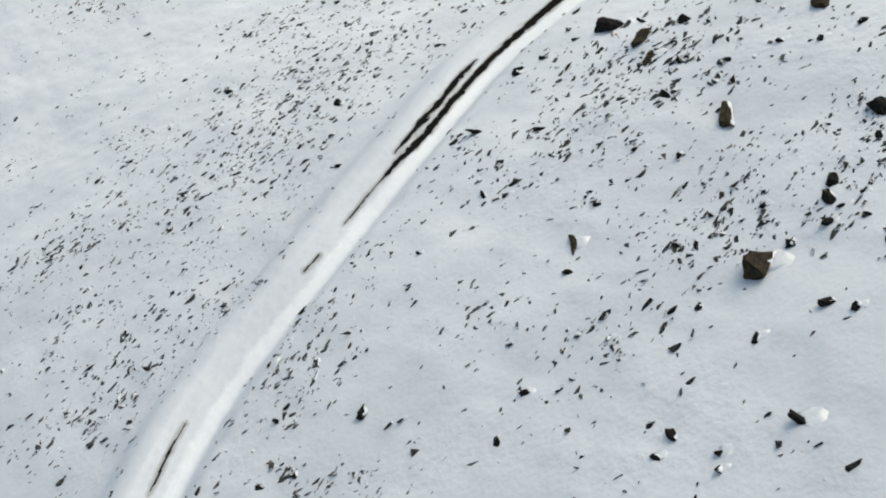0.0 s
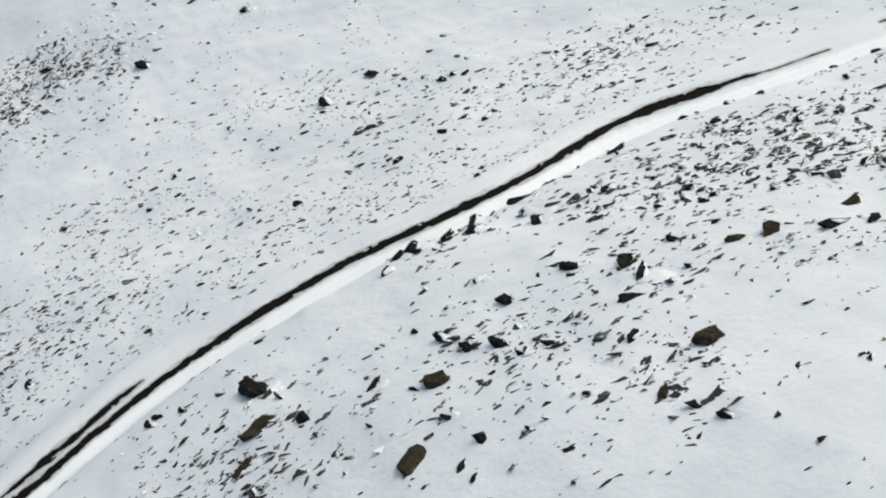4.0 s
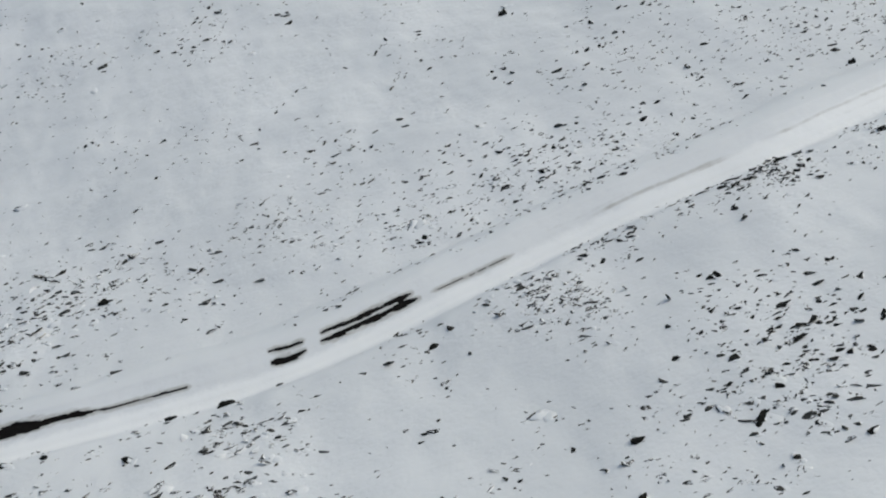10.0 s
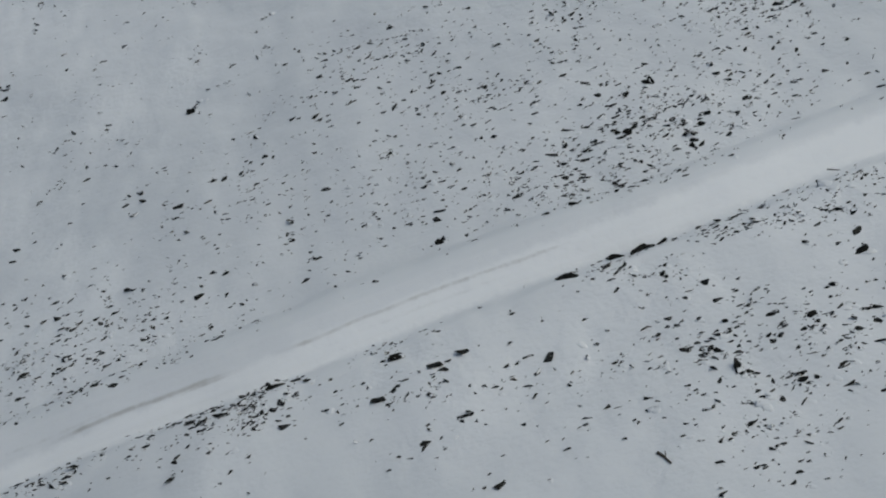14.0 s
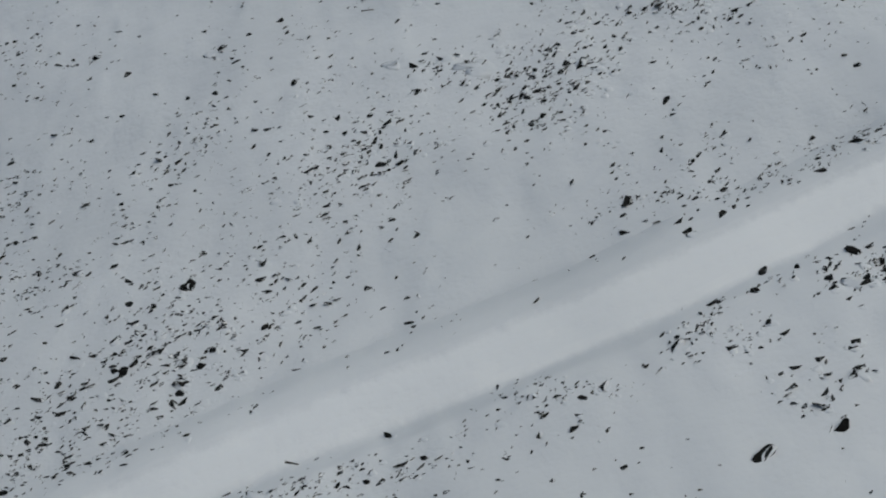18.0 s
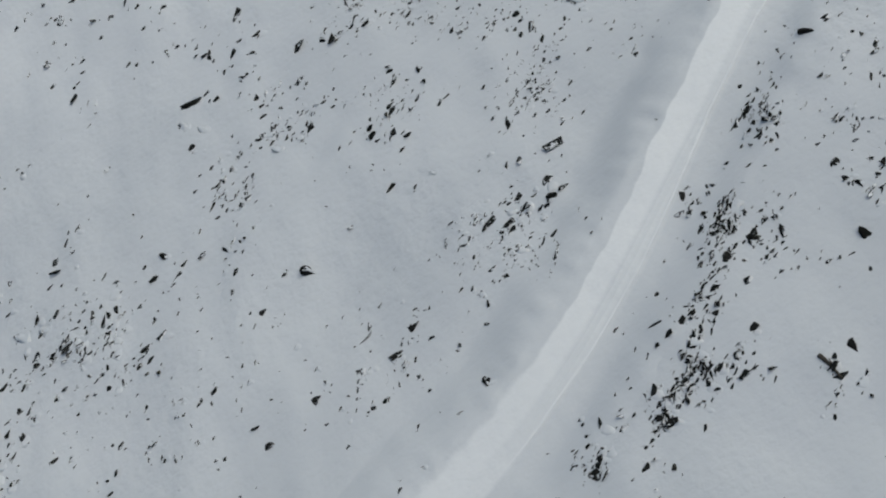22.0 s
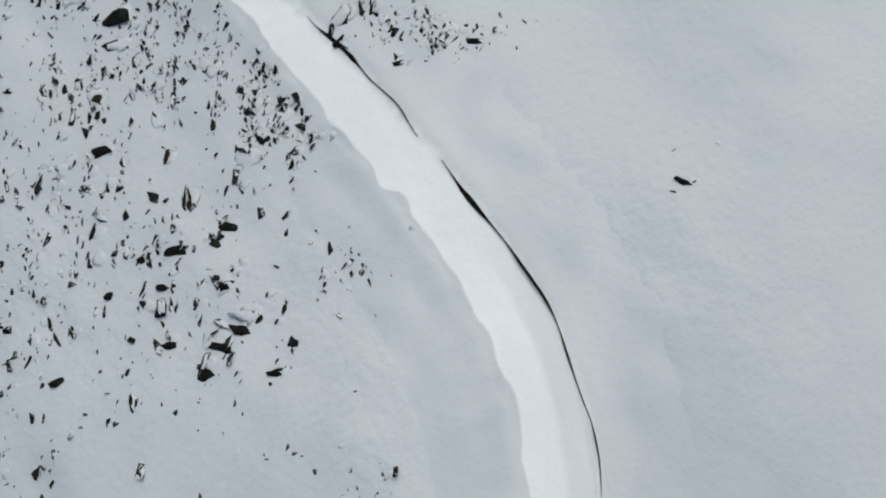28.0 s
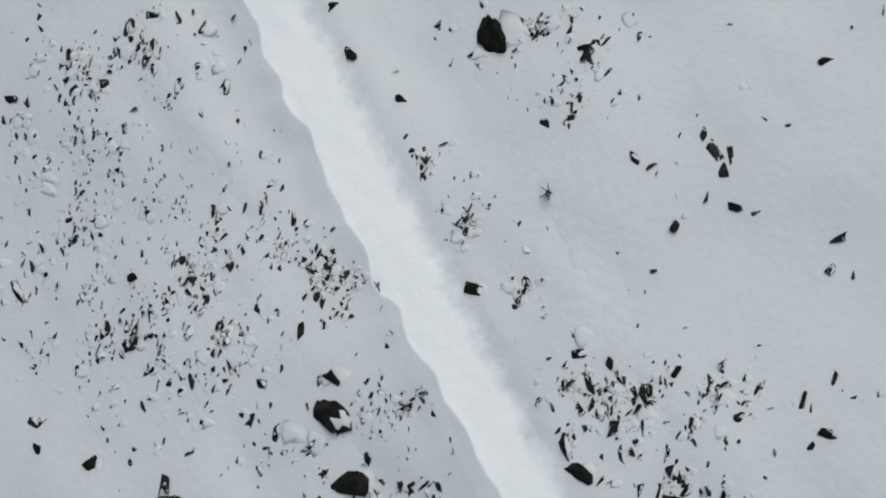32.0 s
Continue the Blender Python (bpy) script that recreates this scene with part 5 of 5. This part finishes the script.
single_rocks([(164.2, 66.6, 0.33, -31), (165.9, 64.8, 0.34, -94), (170.3, 70.8, 0.27, -32), (175.1, 71.6, 0.54, -33), (179.2, 71, 0.29, -33), (179, 67.5, 0.41, -32), (178, 68, 0.33, -32), (183.3, 63.8, 0.27, -32), (181.5, 63.6, 0.46, 32), (181.7, 60.7, 0.31, -31), (179.9, 60, 0.39, -31), (179.9, 58.5, 0.31, -31), (179.8, 57.5, 0.27, -30), (180.9, 57.3, 0.3, -30), (181.2, 59.9, 0.27, -31), (-163, -32.7, 0.85, 20)])
rock_patches([(-192.7, 22.9, 9.4, 5.6, -69, 110, 0.71), (-192.4, -7.1, 7.1, 2, -75, 50, 0.65), (-186.3, 2.4, 6.7, 4.6, -53, 60, 0.66), (-182.9, 21.2, 11.4, 8.7, -64, 130, 0.65), (-180.5, 4.5, 5.1, 5.1, -54, 60, 0.62), (-177.3, -21, 5.3, 3.7, -51, 40, 0.61), (-176.9, 38.8, 5.1, 15.7, -55, 60, 0.59), (-174.6, -10, 6, 6, -52, 60, 0.57), (-174.1, 53.2, 8.1, 7.9, -70, 90, 0.82), (-172.8, 24.4, 10.9, 14.2, -53, 110, 0.53), (-166.2, -22.2, 7.3, 6.6, -70, 80, 0.68), (-164.4, -22.7, 4.1, 4.9, -47, 50, 0.5), (-163.6, -36.9, 2.7, 4.1, -77, 70, 0.49), (-160.7, -30.6, 4, 5.1, -79, 60, 0.48)])
rock_patches([(-160.4, 48.5, 13.7, 15.7, -61, 150, 0.73), (-158.7, 1.1, 6.4, 10.1, -57, 80, 0.65), (-158.3, -20.7, 5.9, 4, -81, 50, 0.52), (-155.9, -9.6, 8.8, 5.2, -76, 60, 0.67), (-155.6, -31.3, 3.7, 4.2, -81, 60, 0.53), (-153.9, -37.7, 3.1, 3.4, -72, 50, 0.5), (-152.2, -29.4, 7.6, 5.7, -67, 120, 0.5), (-151.5, 34.8, 9.7, 10.7, -54, 120, 0.77), (-151.3, 40.7, 8.5, 15, -60, 130, 0.71), (-150.2, -8.7, 12.5, 3.8, -64, 70, 0.7), (-146.6, -6.5, 8.4, 8.8, -80, 90, 0.71), (-142.6, -28.8, 5, 4.6, -79, 50, 0.48), (-141.3, -3.8, 10.4, 8.5, -51, 200, 0.79), (-133.9, 37.8, 12.8, 16.9, -56, 120, 0.67)])
rock_patches([(-132.7, 44.8, 16.5, 25.4, -38, 260, 0.84), (-125.3, -15, 9.5, 9.4, -64, 170, 0.81), (-123.3, -26.9, 4.5, 3.9, -78, 60, 0.75), (-118.9, 108, 6.1, 6.9, -20, 60, 1.2), (-112.6, 7.6, 5.3, 5, -20, 110, 0.67), (-111.9, 109.9, 15.5, 7.9, -21, 240, 0.92), (-110.2, 25.4, 18.4, 14.6, -28, 220, 0.72), (-108.8, -13.6, 9, 13, -51, 150, 0.81), (-106.5, -25.1, 6.9, 4, -53, 70, 0.52), (-106.3, 116.2, 11, 7, -10, 200, 0.94), (-105.3, 110.3, 11.8, 6, -19, 140, 1.02), (-98.4, -33.6, 7.6, 3.9, -51, 90, 0.5), (-98, 106.2, 5.3, 9.6, -23, 60, 0.89), (-94.7, -9.1, 17.8, 7, -39, 260, 1.07)])
rock_patches([(-91.9, 47, 13.3, 13.1, -42, 110, 1.08), (-91, -28.3, 6.8, 2.2, -47, 90, 0.55), (-89.5, 65.5, 16.6, 9.8, -44, 90, 0.81), (-89.4, -21.2, 12.4, 2.7, -46, 120, 0.95), (-86.5, -28.5, 5.2, 3.5, -47, 50, 0.53), (-83, -6.3, 15, 7.2, -26, 260, 0.94), (-82.3, -30.8, 2.7, 11.5, -55, 60, 0.54), (-82.1, -36, 7, 3.1, -47, 120, 0.51), (-79, 23.2, 19.7, 11.7, -57, 150, 0.66), (-76.6, 105, 11.1, 3.2, -44, 100, 0.98), (-75, -32.4, 10.7, 4.7, -46, 160, 0.91), (-72.7, -35.7, 2.9, 5.1, -49, 60, 0.54), (-70.6, 26.2, 19.9, 10.9, -33, 200, 0.89), (-69.2, -23.9, 12.7, 5, -33, 150, 0.93)])
rock_patches([(-65.4, 28.8, 7, 6.3, -47, 60, 0.77), (-63.3, -17.7, 8.3, 5.6, -41, 110, 0.92), (-63.1, -33.5, 7.3, 5.4, -47, 100, 0.5), (-60.8, -8.3, 8.4, 3.4, -40, 90, 0.75), (-56.9, 90.6, 22.3, 7.3, -37, 60, 0.83), (-47.6, -28.2, 3, 8.3, -52, 30, 0.58), (-46.8, 21.2, 7.3, 6.2, -39, 50, 0.65), (-44.6, 23.6, 7.2, 7.9, -23, 90, 0.49), (-36.9, -34.9, 6.6, 2.8, -43, 60, 0.53), (-34.5, 10.2, 12, 7.8, -32, 170, 0.5), (-33, -10, 4.5, 4.5, -25, 70, 0.68), (-32.8, -12.5, 6.5, 4.4, -71, 150, 0.55), (-31.6, -31.4, 8.6, 3.4, -42, 80, 0.58), (-27.1, -33.2, 4.1, 7.1, -45, 90, 0.53)])
rock_patches([(-26.9, 9.2, 15.9, 10.2, -19, 110, 0.58), (-25.6, -7.7, 3.8, 2.6, -21, 60, 0.44), (-22.7, -21.1, 6, 4.7, -48, 50, 0.46), (-22.1, -27.1, 5.7, 7.9, -61, 170, 0.59), (-18.3, -1.7, 7.3, 5.3, -23, 60, 0.47), (-15.8, 3, 16.5, 6.5, -10, 120, 0.44), (-15.3, 10.8, 8.2, 8.3, -24, 110, 0.53), (-14.3, -7.5, 8.7, 4.3, -14, 90, 0.45), (-8.3, -7.9, 4.2, 3.2, 3, 90, 0.49), (-7.9, -9.1, 3.4, 3.8, -18, 70, 0.51), (2, -14.5, 8.2, 2.6, -19, 60, 0.37), (2.2, 23.5, 11.7, 10.8, -25, 60, 0.4), (3.3, -9.1, 3, 2.1, -3, 30, 0.39), (3.4, 11.1, 20.9, 13.8, -16, 130, 0.43)])
rock_patches([(14.6, 11.5, 8.1, 8.5, -2, 60, 0.42), (14.7, 36.4, 14.5, 9.6, -26, 120, 0.51), (21.9, 41.2, 9.9, 4.8, -39, 80, 0.5), (22.1, 4, 8.9, 5.4, -10, 100, 0.4), (22.2, -31.6, 5.2, 5.4, -32, 110, 0.41), (23, -11.3, 6.5, 2.7, -42, 70, 0.43), (23.5, 22.6, 10.7, 6.9, -12, 90, 0.48), (25.6, -23.5, 11.6, 6.6, -32, 240, 0.47), (26.3, 1.5, 9.1, 4, -17, 130, 0.49), (28, 23.2, 11.5, 10.4, -21, 70, 0.47), (29.4, -25.7, 3.9, 5.8, -34, 70, 0.45), (34.3, -11, 6, 2.1, -19, 70, 0.44), (35.4, 8.6, 11.7, 10.5, -18, 190, 0.48), (35.8, -6, 9.7, 4.2, -9, 60, 0.44)])
rock_patches([(37.3, 6.6, 7.9, 7, -10, 150, 0.51), (37.4, -11.8, 10.8, 3, -14, 100, 0.41), (42.2, 33.3, 8.6, 7.7, -12, 100, 0.46), (45.5, 4.3, 7.7, 6.4, -18, 60, 0.49), (47.5, -11.9, 7.8, 2.2, -13, 90, 0.36), (49.4, 17.7, 15, 9.9, -28, 110, 0.41), (52.9, 21.1, 6.4, 4.8, -1, 70, 0.42), (57.4, 22.9, 6.8, 7.6, 4, 150, 0.52), (62.8, -11.7, 4.6, 2.4, -23, 50, 0.37), (68.9, 29, 8.3, 4.1, -29, 60, 0.46), (73.5, 19.5, 6.7, 6.9, -20, 130, 0.49), (73.5, -11.1, 3.1, 2.4, 21, 40, 0.47), (74.5, 23.2, 6.9, 6.6, -5, 140, 0.55), (76.1, -13.5, 2.3, 1.9, -2, 20, 0.47)])
rock_patches([(76.6, 2.3, 9.8, 2.9, -22, 60, 0.35), (77, -18.9, 3, 2.3, -28, 28, 0.6), (80.5, -17.1, 2, 2, -28, 14, 0.54), (81.9, 26.8, 8.1, 4.5, -14, 80, 0.57), (82.6, 4, 5.4, 4.9, -18, 40, 0.45), (85.6, -11.6, 5.3, 2.3, -26, 110, 0.47), (86.5, 0.1, 5.6, 3, -10, 60, 0.34), (88.3, 27.8, 3.9, 5.2, -16, 50, 0.42), (91.8, -0.3, 3.7, 2.9, -11, 60, 0.45), (92.3, 21.1, 7.3, 6.5, -15, 60, 0.4), (93, 13.8, 7.5, 4.2, -14, 40, 0.37), (96.7, -11.3, 3.9, 2.3, -56, 60, 0.41), (104.1, 28.5, 2.2, 3.9, 3, 50, 0.43), (105.3, 7.1, 5.6, 3.9, -28, 50, 0.37)])
rock_patches([(110.1, 29.3, 2.7, 3.2, -11, 50, 0.43), (111.5, -6.1, 1.2, 1.5, -43, 30, 0.36), (115.7, 9.2, 3.8, 2, -41, 60, 0.31), (116.2, 8, 4, 1.8, 34, 40, 0.42), (116.6, 23.6, 4.2, 2, -53, 40, 0.31), (116.8, 5.1, 4.9, 1.8, -49, 50, 0.27), (117, -6.4, 3.9, 1.5, 20, 110, 0.39), (118, 33.4, 2.5, 2.2, -25, 40, 0.4), (119.5, -6.7, 2.5, 1.9, -12, 50, 0.39), (122.3, -3.1, 5.8, 1.4, 25, 80, 0.37), (122.6, 30.3, 3.8, 2.5, -37, 50, 0.38), (122.9, -11.4, 1.3, 1.8, -45, 25, 0.4), (123.6, 42.3, 3.5, 3.5, -26, 50, 0.43), (123.8, 16.2, 2, 3.1, 16, 50, 0.3)])
rock_patches([(125.1, 16.5, 2.2, 3.5, -54, 60, 0.28), (125.3, -1.3, 2, 3.4, 13, 110, 0.37), (125.3, 23.8, 4.8, 2.2, -47, 60, 0.32), (129.1, 31.5, 6.5, 2.9, -50, 60, 0.35), (130.2, 13.7, 2, 1.9, -55, 30, 0.27), (130.7, 19, 3.2, 2.7, -36, 60, 0.34), (130.9, 3.3, 4.9, 1.4, 31, 50, 0.36), (131, 2.7, 1.5, 3.6, 19, 80, 0.35), (131.8, -4.6, 2.3, 1.7, -72, 60, 0.36), (133.9, -0.6, 2.9, 2.9, -31, 50, 0.29), (135.2, 20.1, 4.4, 2.7, -49, 40, 0.31), (138, 2.5, 3.9, 3.4, -55, 40, 0.24), (138.4, 34.8, 8.2, 3.1, -60, 80, 0.29), (138.4, 28.5, 5.2, 1.4, -59, 40, 0.27)])
rock_patches([(141.4, 24.2, 3.7, 1.8, -41, 60, 0.25), (141.9, 15.8, 6.4, 5.4, -60, 50, 0.24), (142.8, 38.6, 2.4, 2.2, -35, 30, 0.33), (144.1, 34.7, 6.5, 5.5, -34, 80, 0.28), (146.6, 25.1, 2.6, 4.4, -61, 40, 0.25), (148.2, 47.1, 3.8, 5, -24, 110, 0.39), (152.2, 35.1, 2, 1.4, -45, 25, 0.28), (153.4, 51.1, 5.6, 3.5, -46, 130, 0.36), (156.6, 39.9, 5.5, 3.1, -66, 70, 0.29), (157, 29.4, 1.8, 2.1, 15, 35, 0.27), (159.3, 51.4, 3.7, 4.2, -63, 100, 0.4), (159.9, 40.2, 5.4, 2.1, -66, 60, 0.46), (161.8, 44.9, 6, 3.2, -63, 160, 0.37), (163.5, 54, 6.5, 3.8, -57, 120, 0.33)])
rock_patches([(164.5, 35.8, 2.1, 2, -62, 50, 0.29), (167.2, 65.7, 4.7, 1.8, -49, 110, 0.29), (168.4, 53.3, 6.9, 4.4, -66, 190, 0.37), (168.9, 41.8, 1.7, 1.6, -65, 50, 0.31), (169.4, 43.2, 2.7, 2.5, -84, 80, 0.3), (170.2, 45.2, 2.9, 3.9, 0, 160, 0.26), (170.2, 62.8, 4.4, 3.2, -60, 90, 0.33), (170.6, 71.5, 3.4, 5.9, -51, 260, 0.27), (171.2, 51, 2.7, 3.4, -103, 100, 0.27), (171.6, 48.3, 3.3, 2.3, -66, 90, 0.27), (172.6, 65.4, 4.4, 5.1, -50, 230, 0.25), (173.7, 54.9, 2.7, 1.7, -48, 90, 0.21), (175.5, 61, 1.3, 2.6, 10, 120, 0.24), (176, 39.5, 1.6, 0.9, -58, 30, 0.26)])
rock_patches([(176.1, 36.6, 2.4, 0.8, -63, 50, 0.28), (176.5, 37.1, 2.6, 0.8, -67, 40, 0.3), (176.8, 73.2, 5, 2.1, -52, 150, 0.27), (177.2, 41.7, 1.7, 1.7, -67, 40, 0.31), (178.4, 44.4, 1.7, 1.4, -79, 70, 0.32), (179.2, 48.6, 3.8, 1.7, -70, 110, 0.33), (179.3, 49.8, 2.4, 1.2, -48, 50, 0.26), (179.7, 55, 1.7, 0.6, -50, 30, 0.25), (180.3, 57.9, 1.5, 2, -10, 90, 0.23), (180.7, 60.8, 1.3, 3.1, 11, 120, 0.24), (181.9, 46.9, 3.7, 1, -53, 60, 0.28), (186.8, 58.1, 2.1, 1.3, -52, 40, 0.21), (187.8, 60.4, 3.2, 1.3, -53, 60, 0.31)])

# ---- weathered logs and dead shrubs ----
wm, wnt, wb = material("weathered_grey_wood", 0.85)
wnt.links.new(ramp(wnt, noise_node(wnt, 5.0, 6, 0.6, stretch=((0, 0, 0), (0.3, 3, 3))), [(0.3, (0.03, 0.026, 0.022)), (0.7, (0.10, 0.085, 0.07))]), wb.inputs["Base Color"])
bump(wnt, wb, [(noise_node(wnt, 14.0, 4, stretch=((0, 0, 0), (0.2, 3, 3))), 0.5, 0.03)])
WOOD = wm


def limb(pts, r0, r1, sides=7):
    """Vertices and faces of a tapered, bent stem."""
    p = np.array(pts, float)
    v, f = [], []
    for i, c in enumerate(p):
        t = Vector(p[min(i + 1, len(p) - 1)] - p[max(i - 1, 0)]).normalized()
        side = t.cross(Vector((0, 0, 1)) if abs(t.z) < 0.9 else Vector((1, 0, 0))).normalized()
        up = side.cross(t)
        r = r0 + (r1 - r0) * i / (len(p) - 1)
        for k in range(sides):
            a = 2 * math.pi * k / sides
            v.append(tuple(Vector(c) + (side * math.cos(a) + up * math.sin(a)) * r * (1 + 0.12 * math.sin(3 * a + i))))
    for i in range(len(p) - 1):
        for k in range(sides):
            a, b = i * sides + k, i * sides + (k + 1) % sides
            f.append((a, b, b + sides, a + sides))
    f += [tuple(range(sides))[::-1], tuple(range(len(v) - sides, len(v)))]
    return v, f


def fallen_log(x0, y0, x1, y1, radius):
    t = np.linspace(0, 1, 7)
    x, y = x0 + (x1 - x0) * t, y0 + (y1 - y0) * t
    x = x + 0.04 * np.sin(t * 5)
    z = surface_z(x, y) + radius * 0.5
    v, f = limb(np.stack([x, y, np.linspace(z[0], z[-1], 7) * 0.5 + z * 0.5], 1), radius, radius * 0.55)
    ob = new("fallen_log")
    tagged(ob, "weathered grey log lying on the snow", "log")
    mesh_object("trunk", v, f, [WOOD], smooth_faces=True, parent=ob)
    if math.hypot(x1 - x0, y1 - y0) > 1.2:
        m = np.array([x[3], y[3], z[3]])
        v, f = limb([m, m + (0.1, 0.12, 0.12), m + (0.15, 0.3, 0.2)], radius * 0.4, radius * 0.2, 5)
        mesh_object("branch_stub", v, f, [WOOD], parent=ob)


def dead_shrub(x, y, height, seed):
    r = np.random.RandomState(seed)
    z = float(surface_z(np.array([x]), np.array([y]))[0])
    v, f = limb([(0, 0, -0.1), (0.02, 0.03, height * 0.3), (0.0, 0.08, height * 0.55)], 0.05, 0.03, 6)
    stem = new("dead_shrub")
    stem.location = (x, y, z)
    mesh_object("stem", v, f, [WOOD], parent=stem)
    tagged(stem, "leafless dead shrub standing in the snow", "shrub")
    for k in range(7):
        a, h = r.uniform(0, 2 * math.pi), height * r.uniform(0.2, 0.5)
        d = np.array([math.cos(a), math.sin(a), r.uniform(0.4, 1.0)]) * height * 0.45
        v, f = limb([(0.01, 0.03, h), (d[0] * 0.5, d[1] * 0.5, h + d[2] * 0.4), (d[0], d[1], h + d[2])], 0.025, 0.01, 5)
        mesh_object("branch", v, f, [WOOD], parent=stem)


fallen_log(103.6, -8.1, 105.8, -9.0, 0.09)
fallen_log(108.4, -8.5, 108.4, -10.5, 0.08)
fallen_log(110.9, -11.8, 110.2, -13.1, 0.09)
fallen_log(14.7, -29.5, 15.0, -30.7, 0.12)
fallen_log(123.1, -10.0, 123.1, -11.6, 0.12)
fallen_log(43.6, -7.8, 44.5, -8.4, 0.1)
fallen_log(62.7, 45.6, 64.0, 44.9, 0.07)
dead_shrub(183.6, 55.8, 0.8, 3)
dead_shrub(174.1, 54.7, 0.6, 5)
dead_shrub(181.6, 60.3, 0.5, 7)

# thin scatter of pebbles between the patches
rng = np.random.RandomState(42)
N = 95000
px, py = rng.uniform(-225, 215, N), rng.uniform(-45, 112, N)
drawn = 0.6 * waves(px, py, 26, 51) + 0.6 * waves(px, py, 8, 52) + 0.4 * waves(px, py, 3, 53)
dens = 0.03 + 0.6 * smooth(-0.1, 1.7, drawn) + 0.22 * smooth(-1, 1, drawn) * (px < -90) * (py > 12) * (py < 70) + 0.1 * smooth(-0.5, 1.0, drawn) * (px > 20) * (px < 150) * (py > 4)
keep = rng.uniform(0, 1, N) < np.clip(dens, 0.01, 0.8)
keep &= ~((px > 150) & (py < 40) & (py < px - 125))
rock_field("scattered_stones", px[keep], py[keep], np.clip(rng.lognormal(-0.95, 0.5, keep.sum()), 0.16, 1.1) * np.where(px[keep] < -95, 1.3, np.where(px[keep] > -50, 1.25, 1.0)), 1,
           "loose small stones scattered over the snow", drifted=0.08, shapes=CHIPS, stone=SWEPT_ROCK)
